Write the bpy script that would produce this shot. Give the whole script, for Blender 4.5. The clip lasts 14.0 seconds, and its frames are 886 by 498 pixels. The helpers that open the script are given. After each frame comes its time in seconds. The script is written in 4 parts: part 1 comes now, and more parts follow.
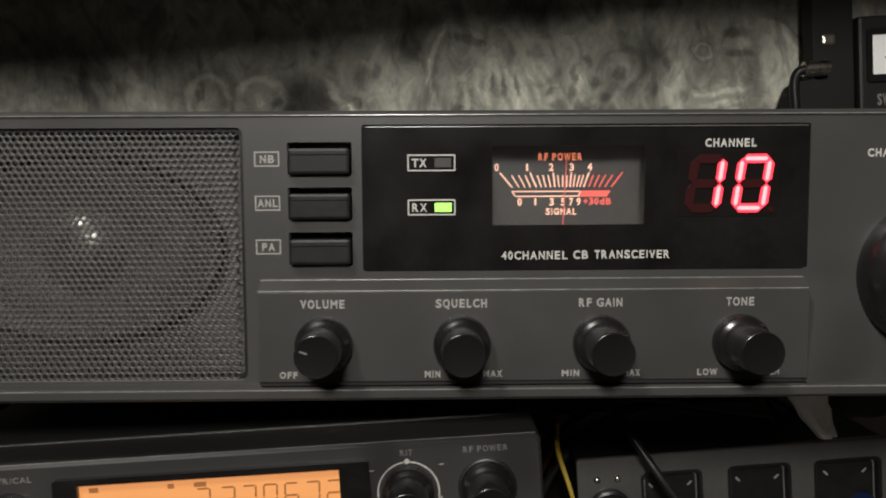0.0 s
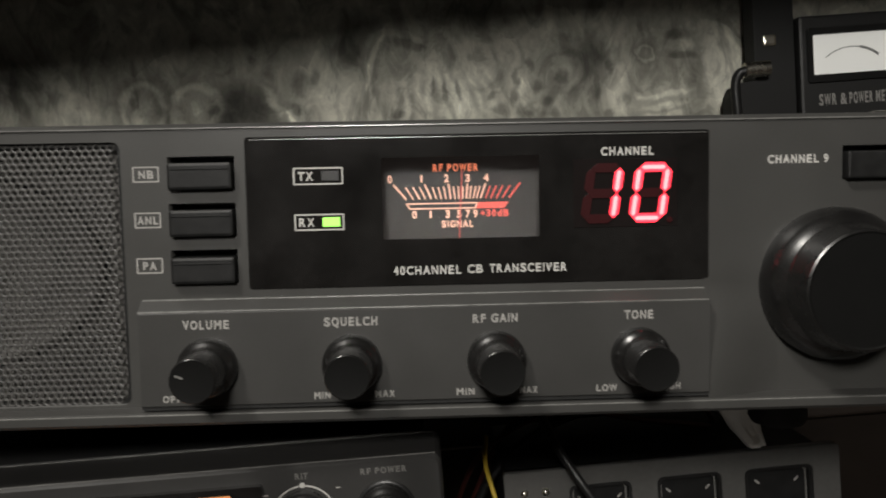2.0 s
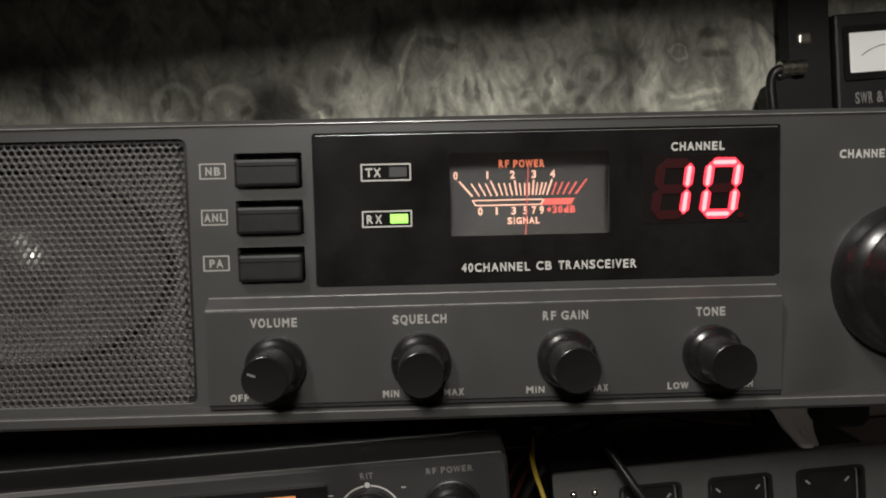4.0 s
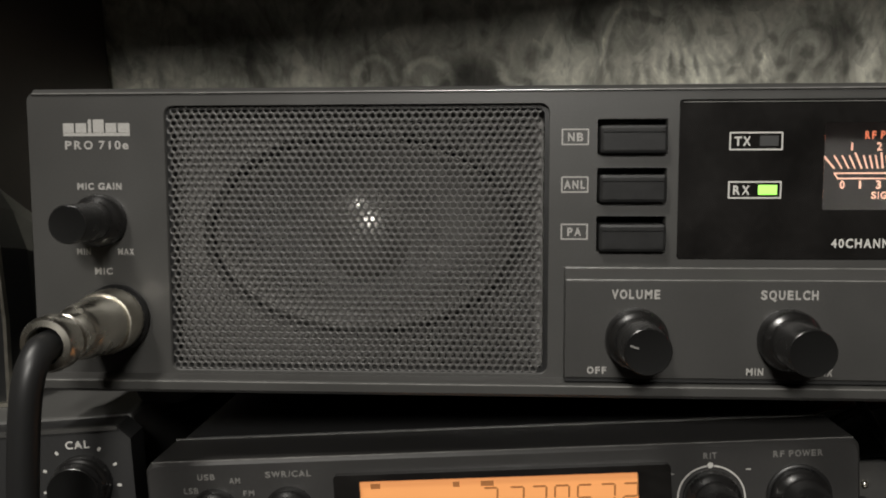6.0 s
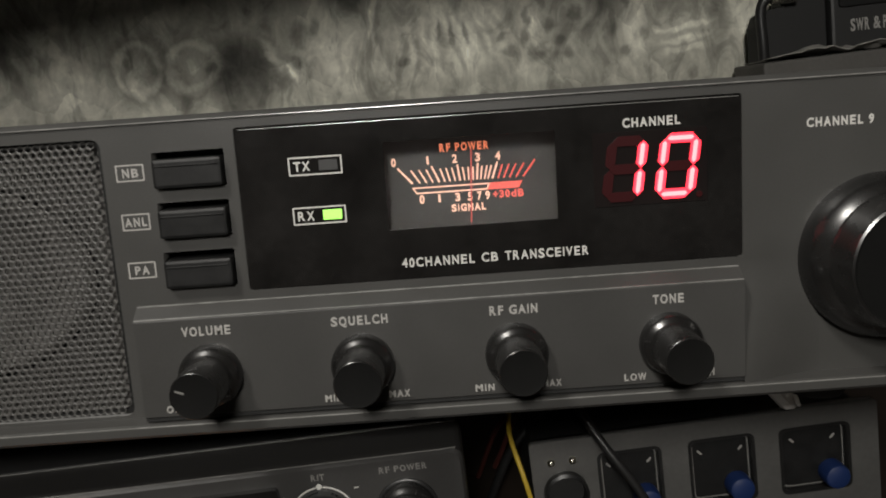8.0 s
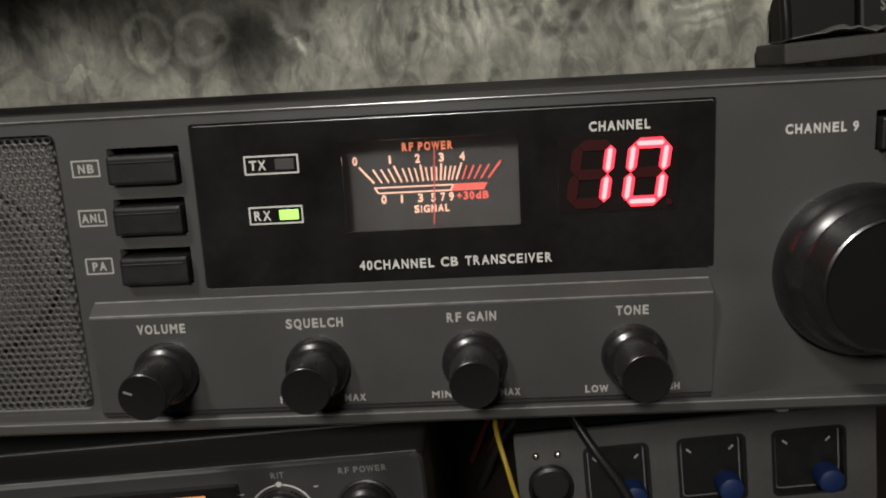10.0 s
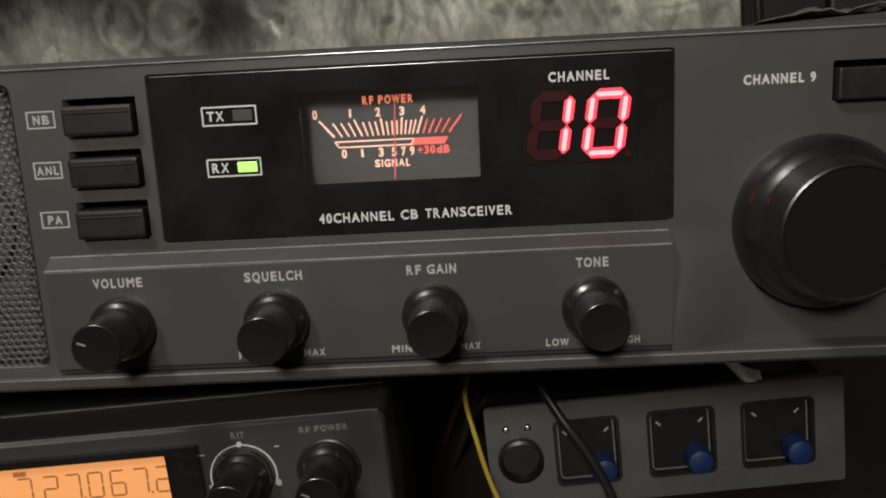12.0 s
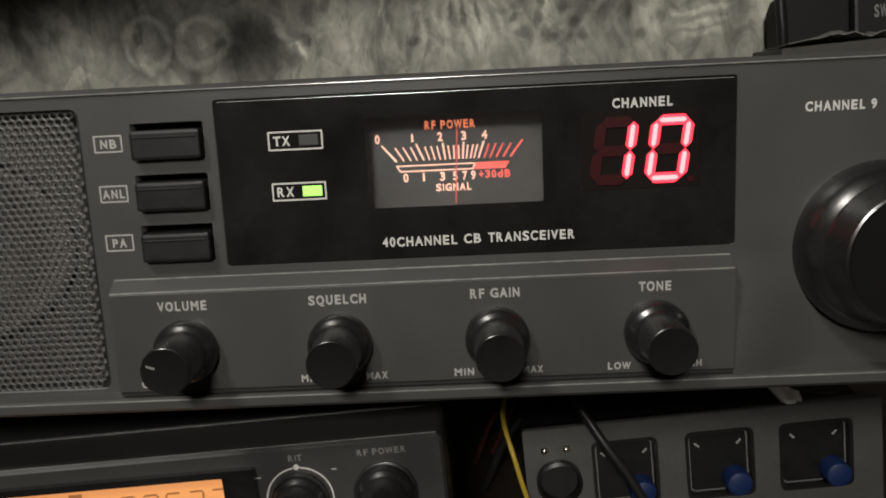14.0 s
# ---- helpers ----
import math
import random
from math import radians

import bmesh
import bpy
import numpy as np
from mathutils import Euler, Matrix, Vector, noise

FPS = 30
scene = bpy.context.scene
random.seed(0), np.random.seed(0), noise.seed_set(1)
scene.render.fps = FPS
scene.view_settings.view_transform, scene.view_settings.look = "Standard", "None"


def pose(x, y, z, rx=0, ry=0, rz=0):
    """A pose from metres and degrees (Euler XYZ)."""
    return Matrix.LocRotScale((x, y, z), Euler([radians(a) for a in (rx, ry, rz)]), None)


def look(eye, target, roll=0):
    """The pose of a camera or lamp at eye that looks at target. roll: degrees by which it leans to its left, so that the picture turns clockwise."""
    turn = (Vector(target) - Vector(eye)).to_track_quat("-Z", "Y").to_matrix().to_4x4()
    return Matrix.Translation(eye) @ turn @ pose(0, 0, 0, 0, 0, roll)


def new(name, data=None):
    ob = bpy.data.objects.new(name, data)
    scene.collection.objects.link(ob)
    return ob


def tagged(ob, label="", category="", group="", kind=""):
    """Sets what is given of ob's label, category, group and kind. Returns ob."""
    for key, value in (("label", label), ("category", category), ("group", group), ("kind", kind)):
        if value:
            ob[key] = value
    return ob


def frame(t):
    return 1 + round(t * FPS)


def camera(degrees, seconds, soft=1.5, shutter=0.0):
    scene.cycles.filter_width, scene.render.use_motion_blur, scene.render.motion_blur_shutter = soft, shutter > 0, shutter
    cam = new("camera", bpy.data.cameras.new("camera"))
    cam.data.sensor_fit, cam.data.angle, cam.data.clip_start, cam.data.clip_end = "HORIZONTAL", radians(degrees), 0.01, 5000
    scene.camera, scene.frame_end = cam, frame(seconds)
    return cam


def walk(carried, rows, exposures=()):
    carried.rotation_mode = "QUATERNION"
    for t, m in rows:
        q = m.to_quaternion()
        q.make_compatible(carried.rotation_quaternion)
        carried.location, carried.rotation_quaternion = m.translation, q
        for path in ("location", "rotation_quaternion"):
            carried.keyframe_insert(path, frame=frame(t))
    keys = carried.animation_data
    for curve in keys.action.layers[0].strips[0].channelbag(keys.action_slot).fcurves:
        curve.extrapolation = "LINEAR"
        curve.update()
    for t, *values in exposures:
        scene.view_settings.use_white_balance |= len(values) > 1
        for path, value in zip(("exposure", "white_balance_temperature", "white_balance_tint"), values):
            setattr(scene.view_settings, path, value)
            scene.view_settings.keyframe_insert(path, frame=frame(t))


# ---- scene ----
# ---------------------------------------------------------------- camera
LEAN = pose(0, 0, 0, 0, 3.2, 0)      # the upper set leans 3 degrees, its right end low
cam = camera(56.54, 14.0, soft=1.9, shutter=0.25)
PATH = [
    (0, (0.03140, -0.25651, 0.18042), (0.03375, 0.04256, 0.15693), -3.53),
    (0.5, (0.04157, -0.24883, 0.18151), (0.04890, 0.05039, 0.16117), -3.68),
    (1, (0.04568, -0.24804, 0.18318), (0.05262, 0.05124, 0.16363), -3.89),
    (1.5, (0.04906, -0.24847, 0.18390), (0.05620, 0.05067, 0.16240), -4.12),
    (2, (0.06067, -0.24802, 0.18184), (0.06839, 0.05098, 0.15858), -4.34),
    (2.2, (0.07012, -0.24895, 0.17800), (0.07773, 0.05027, 0.15784), -4.64),
    (4.3, (0.03457, -0.24287, 0.18143), (0.04074, 0.05618, 0.15830), -4.50),
    (4.5, (0.02888, -0.24085, 0.18110), (0.03526, 0.05809, 0.15678), -4.57),
    (5, (-0.00498, -0.23484, 0.18457), (-0.01205, 0.06399, 0.15902), -3.93),
    (5.5, (-0.03062, -0.23849, 0.18473), (-0.04682, 0.05998, 0.15923), -3.72),
    (6, (-0.04365, -0.23955, 0.18263), (-0.06277, 0.05866, 0.15608), -3.34),
    (6.3, (-0.04293, -0.24361, 0.19149), (-0.06867, 0.05358, 0.15966), -3.25),
    (6.5, (-0.04014, -0.24313, 0.18717), (-0.05755, 0.05469, 0.15558), -3.28),
    (6.7, (-0.01173, -0.24279, 0.18746), (-0.03011, 0.05423, 0.14950), -3.86),
    (7, (0.01525, -0.24127, 0.19576), (0.00861, 0.05552, 0.15246), -4.96),
    (7.2, (0.03392, -0.24210, 0.19928), (0.03004, 0.05497, 0.15761), -6.23),
    (7.5, (0.05112, -0.23903, 0.19992), (0.04939, 0.05795, 0.15745), -7.15),
    (7.7, (0.05845, -0.23680, 0.20333), (0.05467, 0.05931, 0.15535), -7.10),
    (8, (0.06460, -0.22814, 0.19767), (0.06325, 0.06779, 0.14841), -7.18),
    (8.5, (0.07610, -0.22252, 0.20167), (0.06918, 0.07225, 0.14635), -6.92),
    (8.7, (0.08840, -0.22036, 0.20567), (0.07367, 0.07319, 0.14557), -7.07),
    (10.8, (0.08822, -0.21893, 0.20539), (0.07070, 0.07385, 0.14235), -6.29),
    (11, (0.08507, -0.21696, 0.20264), (0.06953, 0.07499, 0.13538), -6.41),
    (11.5, (0.08959, -0.21672, 0.18983), (0.07697, 0.07513, 0.12154), -6.09),
    (12, (0.09387, -0.22124, 0.19030), (0.08137, 0.07250, 0.13061), -6.22),
    (12.5, (0.10459, -0.21854, 0.18947), (0.09391, 0.07559, 0.13135), -6.50),
    (13, (0.09524, -0.22287, 0.19101), (0.08556, 0.07181, 0.13559), -6.17),
    (13.5, (0.08259, -0.22217, 0.19407), (0.07177, 0.07257, 0.13918), -6.04),
    (14, (0.07617, -0.22278, 0.19431), (0.06536, 0.07216, 0.14051), -6.05),
]
walk(cam, [(t, look(eye, target, roll)) for t, eye, target, roll in PATH])

# ---------------------------------------------------------------- light
world = bpy.data.worlds.new("room_air")
scene.world = world
world.use_nodes = True
world.node_tree.nodes["Background"].inputs[0].default_value = (1.0, 0.94, 0.86, 1)
world.node_tree.nodes["Background"].inputs[1].default_value = 0.03


def area_lamp(name, eye, target, size, watts, colour):
    data = bpy.data.lights.new(name, "AREA")
    data.shape, data.size, data.energy, data.color = "DISK", size, watts, colour
    ob = new(name, data)
    ob.matrix_world = look(eye, target)
    return ob


area_lamp("room_lamp", (0.0, -0.97, 0.605), (0.02, 0.05, 0.16), 0.17, 7.0, (1.0, 0.965, 0.90))
area_lamp("ceiling_lamp", (-0.40, -0.66, 1.20), (0.00, 0.02, 0.15), 0.22, 11.4, (1.0, 0.96, 0.89))

# ---------------------------------------------------------------- materials


def mat(name, colour, rough=0.5, metal=0.0, grain=0.0, grain_size=0.002, stain=0.0, stain_size=0.03, bump=0.0, emit=None, power=0.0,
        coat=0.0, spec=0.5, rough_var=0.0):
    m = bpy.data.materials.new(name)
    m.use_nodes = True
    nt = m.node_tree
    b = nt.nodes["Principled BSDF"]
    b.inputs["Base Color"].default_value = (*colour, 1)
    b.inputs["Roughness"].default_value = rough
    b.inputs["Metallic"].default_value = metal
    b.inputs["Coat Weight"].default_value = coat
    b.inputs["Coat Roughness"].default_value = 0.05
    b.inputs["Specular IOR Level"].default_value = spec
    if emit:
        b.inputs["Emission Color"].default_value = (*emit, 1)
        b.inputs["Emission Strength"].default_value = power
    if grain or stain or bump or rough_var:
        geo = nt.nodes.new("ShaderNodeTexCoord")
        fine = nt.nodes.new("ShaderNodeTexNoise")
        fine.inputs["Scale"].default_value = 1.0 / grain_size
        fine.inputs["Detail"].default_value = 3
        broad = nt.nodes.new("ShaderNodeTexNoise")
        broad.inputs["Scale"].default_value = 1.0 / stain_size
        broad.inputs["Detail"].default_value = 4
        for n in (fine, broad):
            nt.links.new(geo.outputs["Object"], n.inputs["Vector"])
        one = nt.nodes.new("ShaderNodeMath")
        one.operation = "MULTIPLY_ADD"
        nt.links.new(fine.outputs["Fac"], one.inputs[0])
        one.inputs[1].default_value, one.inputs[2].default_value = 2 * grain, 1 - grain
        two = nt.nodes.new("ShaderNodeMath")
        two.operation = "MULTIPLY_ADD"
        nt.links.new(broad.outputs["Fac"], two.inputs[0])
        two.inputs[1].default_value, two.inputs[2].default_value = 2 * stain, 1 - stain
        both = nt.nodes.new("ShaderNodeMath")
        both.operation = "MULTIPLY"
        nt.links.new(one.outputs[0], both.inputs[0])
        nt.links.new(two.outputs[0], both.inputs[1])
        tint = nt.nodes.new("ShaderNodeVectorMath")
        tint.operation = "SCALE"
        tint.inputs[0].default_value = colour
        nt.links.new(both.outputs[0], tint.inputs["Scale"])
        nt.links.new(tint.outputs[0], b.inputs["Base Color"])
        if rough_var:
            r = nt.nodes.new("ShaderNodeMath")
            r.operation = "MULTIPLY_ADD"
            nt.links.new(broad.outputs["Fac"], r.inputs[0])
            r.inputs[1].default_value, r.inputs[2].default_value = 2 * rough_var, rough - rough_var
            nt.links.new(r.outputs[0], b.inputs["Roughness"])
        if bump:
            bp = nt.nodes.new("ShaderNodeBump")
            bp.inputs["Strength"].default_value = bump
            bp.inputs["Distance"].default_value = 0.0002
            nt.links.new(fine.outputs["Fac"], bp.inputs["Height"])
            nt.links.new(bp.outputs[0], b.inputs["Normal"])
    return m


FACE = mat("grey_textured_plastic", (0.051, 0.050, 0.0475), 0.40, grain=0.14, grain_size=0.0006, stain=0.22, stain_size=0.03, bump=0.09, rough_var=0.10)
# pale edge colour: painted lamp highlights together with worn plastic
EDGE = mat("worn_edge_highlight", (0.17, 0.168, 0.16), 0.22, spec=0.9, grain=0.5, grain_size=0.004, stain=0.5, stain_size=0.02)
STRIP = mat("grey_control_strip", (0.0485, 0.0475, 0.0455), 0.38, grain=0.10, grain_size=0.0006, stain=0.22, stain_size=0.026, bump=0.08, rough_var=0.10)
CASE = mat("black_painted_steel", (0.022, 0.022, 0.022), 0.5, grain=0.15, grain_size=0.001, stain=0.15, bump=0.3)
BLACK = mat("black_plastic", (0.012, 0.012, 0.012), 0.35, grain=0.1, stain=0.2, stain_size=0.01, rough_var=0.08)
KNOB = mat("black_knob_plastic", (0.0090, 0.0087, 0.0085), 0.27, coat=0.08, spec=1.0, grain=0.15, grain_size=0.0008, stain=0.3, stain_size=0.008, rough_var=0.05)
KNOB_TOP = mat("knob_end_plastic", (0.0062, 0.0062, 0.006), 0.48, spec=0.16, grain=0.2, grain_size=0.0008, stain=0.2, stain_size=0.006, bump=0.1)
RUBBER = mat("black_rubber", (0.014, 0.014, 0.014), 0.7, grain=0.2, stain=0.15)
BUTTON = mat("black_button_plastic", (0.0105, 0.0105, 0.0105), 0.46, spec=0.35, grain=0.3, grain_size=0.0012, stain=0.5, stain_size=0.006, bump=0.15, rough_var=0.12)
PANEL = mat("black_acrylic", (0.0105, 0.0098, 0.0094), 0.18, grain=0.4, grain_size=0.0022, stain=0.8, stain_size=0.02, rough_var=0.08, coat=0.3)
CARD = mat("meter_card", (0.0150, 0.0137, 0.0128), 0.5, grain=0.2, grain_size=0.001, stain=0.35, stain_size=0.012, emit=(1.0, 0.80, 0.70), power=0.008)
PRINT = mat("grey_white_print", (0.54, 0.53, 0.50), 0.6, grain=0.2, grain_size=0.0005)
PRINT_FAINT = mat("faint_grey_print", (0.17, 0.165, 0.155), 0.6, grain=0.3, grain_size=0.0006)
PRINT_DIM = mat("worn_grey_print", (0.35, 0.34, 0.32), 0.6, grain=0.3, grain_size=0.0005)
GRILLE = mat("dark_grille_metal", (0.062, 0.060, 0.057), 0.42, grain=0.12, stain=0.12, stain_size=0.02)
CONE = mat("speaker_paper", (0.165, 0.16, 0.152), 0.7, grain=0.2, stain=0.2, stain_size=0.01)
GASKET = mat("speaker_gasket", (0.085, 0.083, 0.080), 0.8)
DOME = mat("speaker_dome", (0.42, 0.41, 0.39), 0.27, metal=0.55, coat=0.5)
CHROME = mat("nickel_plate", (0.92, 0.88, 0.77), 0.26, metal=1.0, stain=0.15, stain_size=0.006, rough_var=0.08)
CHROME_WORN = mat("worn_nickel", (0.76, 0.72, 0.62), 0.33, metal=1.0, stain=0.2, stain_size=0.005, rough_var=0.1)
CABLE = mat("black_cable", (0.016, 0.016, 0.016), 0.4, grain=0.1)
RED_ON = mat("red_led_lit", (0.4, 0.02, 0.03), 0.4, emit=(1.0, 0.028, 0.05), power=2.9)
RED_CORE = mat("red_led_core", (0.4, 0.1, 0.1), 0.4, emit=(1.0, 0.33, 0.34), power=1.9)
RED_OFF = mat("red_led_dark", (0.010, 0.003, 0.003), 0.5, spec=0.15, emit=(1.0, 0.05, 0.08), power=0.021)
RED_FILTER = mat("red_filter", (0.0115, 0.0090, 0.0088), 0.18, coat=0.3, stain=0.3, stain_size=0.02)
GREEN_ON = mat("green_led_lit", (0.2, 0.5, 0.1), 0.4, emit=(0.42, 1.0, 0.14), power=1.15)
LED_OFF = mat("led_dark", (0.045, 0.045, 0.045), 0.4)
SCALE = mat("lit_scale_print", (0.3, 0.2, 0.16), 0.5, emit=(1.0, 0.49, 0.33), power=0.82)
SCALE_ORANGE = mat("lit_orange_print", (0.3, 0.1, 0.06), 0.5, emit=(1.0, 0.26, 0.13), power=0.78)
SCALE_RED = mat("lit_red_print", (0.3, 0.05, 0.04), 0.5, emit=(1.0, 0.10, 0.07), power=0.62)
NEEDLE = mat("red_needle", (0.45, 0.06, 0.05), 0.4, emit=(1.0, 0.12, 0.1), power=0.15)
LCD = mat("amber_lcd", (0.5, 0.25, 0.08), 0.4, stain=0.1, stain_size=0.02, emit=(1.0, 0.365, 0.135), power=0.53)
LCD_INK = mat("lcd_segment", (0.16, 0.07, 0.02), 0.5, emit=(1.0, 0.36, 0.11), power=0.24)
LIT_WHITE = mat("lit_meter_card", (0.7, 0.7, 0.66), 0.5, emit=(1.0, 0.98, 0.92), power=0.30)
METER_INK = mat("meter_ink", (0.22, 0.22, 0.21), 0.6)
SILVER = mat("brushed_silver_plastic", (0.130, 0.128, 0.123), 0.36, metal=0.35, grain=0.12, stain=0.2, stain_size=0.02, rough_var=0.08)
BLUE = mat("blue_cap", (0.009, 0.026, 0.105), 0.5, stain=0.15)
WHITE_PLASTIC = mat("milky_white_plastic", (0.84, 0.83, 0.79), 0.3, stain=0.2, stain_size=0.01)
YELLOW = mat("yellow_wire", (0.55, 0.38, 0.04), 0.45)
DARK_WOOD = mat("dark_stained_wood", (0.024, 0.017, 0.013), 0.5, grain=0.3, grain_size=0.003, stain=0.4, stain_size=0.05)
PLASTER = mat("dull_painted_plaster", (0.20, 0.18, 0.16), 0.9, grain=0.15, grain_size=0.01, stain=0.2, stain_size=0.3)
LEDGE = mat("grey_ledge", (0.10, 0.095, 0.088), 0.7, grain=0.2, stain=0.25, stain_size=0.03)


def cloth_material():
    """Grey-olive printed wall cloth: overlapping shaded leaf and bark shapes with rings."""
    m = bpy.data.materials.new("printed_camouflage_cloth")
    m.use_nodes = True
    nt = m.node_tree
    b = nt.nodes["Principled BSDF"]
    b.inputs["Roughness"].default_value = 0.85
    co = nt.nodes.new("ShaderNodeTexCoord")

    def noise_node(scale, detail, dist, rough=0.55):
        n = nt.nodes.new("ShaderNodeTexNoise")
        n.inputs["Scale"].default_value, n.inputs["Detail"].default_value = scale, detail
        n.inputs["Distortion"].default_value, n.inputs["Roughness"].default_value = dist, rough
        nt.links.new(co.outputs["Object"], n.inputs["Vector"])
        return n

    def ramp(src, stops):
        r = nt.nodes.new("ShaderNodeValToRGB")
        r.color_ramp.elements[0].position, r.color_ramp.elements[1].position = stops[0][0], stops[-1][0]
        r.color_ramp.elements[0].color = (*[stops[0][1]] * 3, 1)
        r.color_ramp.elements[1].color = (*[stops[-1][1]] * 3, 1)
        for p, v in stops[1:-1]:
            e = r.color_ramp.elements.new(p)
            e.color = (v, v, v, 1)
        nt.links.new(src, r.inputs[0])
        return r

    def mul(a, c):
        x = nt.nodes.new("ShaderNodeMath")
        x.operation = "MULTIPLY"
        nt.links.new(a, x.inputs[0])
        nt.links.new(c, x.inputs[1])
        return x.outputs[0]

    def stretched(stretch):
        st = nt.nodes.new("ShaderNodeVectorMath")
        st.operation = "MULTIPLY"
        st.inputs[1].default_value = stretch
        nt.links.new(co.outputs["Object"], st.inputs[0])
        return st.outputs[0]

    def smear(scale, detail, dist, stretch):
        n = noise_node(scale, detail, dist)
        nt.links.new(stretched(stretch), n.inputs["Vector"])
        return n.outputs["Fac"]

    def disc(x, z, rx, rz, lean, stops):
        """A round shape on the cloth, leaning by degrees, shaded by the distance from its middle."""
        d = nt.nodes.new("ShaderNodeVectorMath")
        d.operation = "SUBTRACT"
        d.inputs[1].default_value = (x, 0, z)
        nt.links.new(wob.outputs[0], d.inputs[0])
        f = nt.nodes.new("ShaderNodeVectorMath")
        f.operation = "MULTIPLY"
        f.inputs[1].default_value = (1 / rx, 0, 1 / rz)
        tip = nt.nodes.new("ShaderNodeVectorRotate")
        tip.rotation_type = "Y_AXIS"
        tip.inputs["Angle"].default_value = radians(lean)
        nt.links.new(d.outputs[0], tip.inputs["Vector"])
        nt.links.new(tip.outputs[0], f.inputs[0])
        g = nt.nodes.new("ShaderNodeVectorMath")
        g.operation = "LENGTH"
        nt.links.new(f.outputs[0], g.inputs[0])
        half = nt.nodes.new("ShaderNodeMath")
        half.operation = "MULTIPLY"
        half.inputs[1].default_value = 0.5
        nt.links.new(g.outputs["Value"], half.inputs[0])
        return ramp(half.outputs[0], stops).outputs[0]

    wobble = noise_node(55, 3, 0.4)
    wob = nt.nodes.new("ShaderNodeVectorMath")
    wob.operation = "MULTIPLY_ADD"
    nt.links.new(wobble.outputs["Color"], wob.inputs[0])
    wob.inputs[1].default_value = (0.013, 0.0, 0.013)
    nt.links.new(co.outputs["Object"], wob.inputs[2])
    kinds = {"dark": [(0.0, 0.55), (0.30, 0.60), (0.46, 0.84), (0.56, 1.0)], "deep": [(0.0, 0.38), (0.22, 0.46), (0.62, 1.0)],
             "pale": [(0.0, 1.36), (0.32, 1.28), (0.46, 1.12), (0.54, 0.94), (0.66, 1.0)], "bright": [(0.0, 1.62), (0.30, 1.50), (0.52, 1.12), (0.66, 1.0)],
             "spots": [(0.0, 0.50), (0.30, 0.56), (0.56, 0.95), (0.66, 1.0)], "rings": [(0.0, 1.12), (0.22, 0.84), (0.34, 0.80), (0.42, 1.20), (0.48, 1.16), (0.57, 0.70), (0.82, 1.0)],
             "dim": [(0.0, 0.66), (0.30, 0.70), (0.58, 1.0)]}

    def math_node(op, a, c):
        x = nt.nodes.new("ShaderNodeMath")
        x.operation = op
        for slot, v in zip(x.inputs, (a, c)):
            if isinstance(v, (int, float)):
                slot.default_value = v
            else:
                nt.links.new(v, slot)
        return x.outputs[0]

    value = ramp(smear(11, 3, 1.0, (1.0, 1.0, 0.7)), [(0.34, 0.74), (0.46, 0.90), (0.50, 1.0), (0.66, 1.14)]).outputs[0]
    value = mul(value, ramp(smear(46, 4, 1.4, (1.0, 1.0, 0.55)), [(0.33, 0.56), (0.44, 0.80), (0.49, 1.02), (0.58, 1.10), (0.68, 1.36)]).outputs[0])
    value = mul(value, ramp(smear(130, 4, 0.8, (1.0, 1.0, 0.7)), [(0.32, 0.84), (0.5, 1.0), (0.66, 1.12)]).outputs[0])
    value = mul(value, ramp(noise_node(460, 2, 0).outputs["Fac"], [(0.3, 0.96), (0.7, 1.04)]).outputs[0])
    # small overlapping leaves, each shaded and ribbed along a direction of its own
    st = nt.nodes.new("ShaderNodeVectorMath")
    st.operation = "MULTIPLY"
    st.inputs[1].default_value = (1.0, 0.01, 0.7)
    nt.links.new(wob.outputs[0], st.inputs[0])
    cell = nt.nodes.new("ShaderNodeTexVoronoi")
    cell.inputs["Scale"].default_value = 34
    nt.links.new(st.outputs[0], cell.inputs["Vector"])
    local = nt.nodes.new("ShaderNodeVectorMath")
    local.operation = "SUBTRACT"
    nt.links.new(st.outputs[0], local.inputs[0])
    nt.links.new(cell.outputs["Position"], local.inputs[1])
    hue_of = nt.nodes.new("ShaderNodeSeparateColor")
    nt.links.new(cell.outputs["Color"], hue_of.inputs[0])
    turn = nt.nodes.new("ShaderNodeVectorRotate")
    turn.rotation_type = "Y_AXIS"
    nt.links.new(local.outputs[0], turn.inputs["Vector"])
    nt.links.new(math_node("MULTIPLY", hue_of.outputs[0], 2.2), turn.inputs["Angle"])
    axes = nt.nodes.new("ShaderNodeSeparateXYZ")
    nt.links.new(turn.outputs[0], axes.inputs[0])
    slope = math_node("ADD", math_node("MULTIPLY", axes.outputs[0], 7.0), 1.0)
    line = math_node("SINE", math_node("MULTIPLY", axes.outputs[0], 900.0), 0.0)
    veins = math_node("ADD", math_node("MULTIPLY", math_node("MULTIPLY", line, hue_of.outputs[1]), 0.06), 1.0)
    value = mul(value, mul(slope, veins))
    # a large ribbed fan
    axes = nt.nodes.new("ShaderNodeSeparateXYZ")
    nt.links.new(wob.outputs[0], axes.inputs[0])
    fan = math_node("DIVIDE", math_node("SUBTRACT", axes.outputs[0], 0.070), math_node("SUBTRACT", 0.345, axes.outputs[2]))
    fan = math_node("SINE", math_node("MULTIPLY", fan, 75.0), 0.0)
    within = disc(0.085, 0.247, 0.050, 0.022, 0, [(0.0, 0.20), (0.32, 0.16), (0.54, 0.0)])
    value = mul(value, math_node("ADD", math_node("MULTIPLY", fan, within), 1.0))
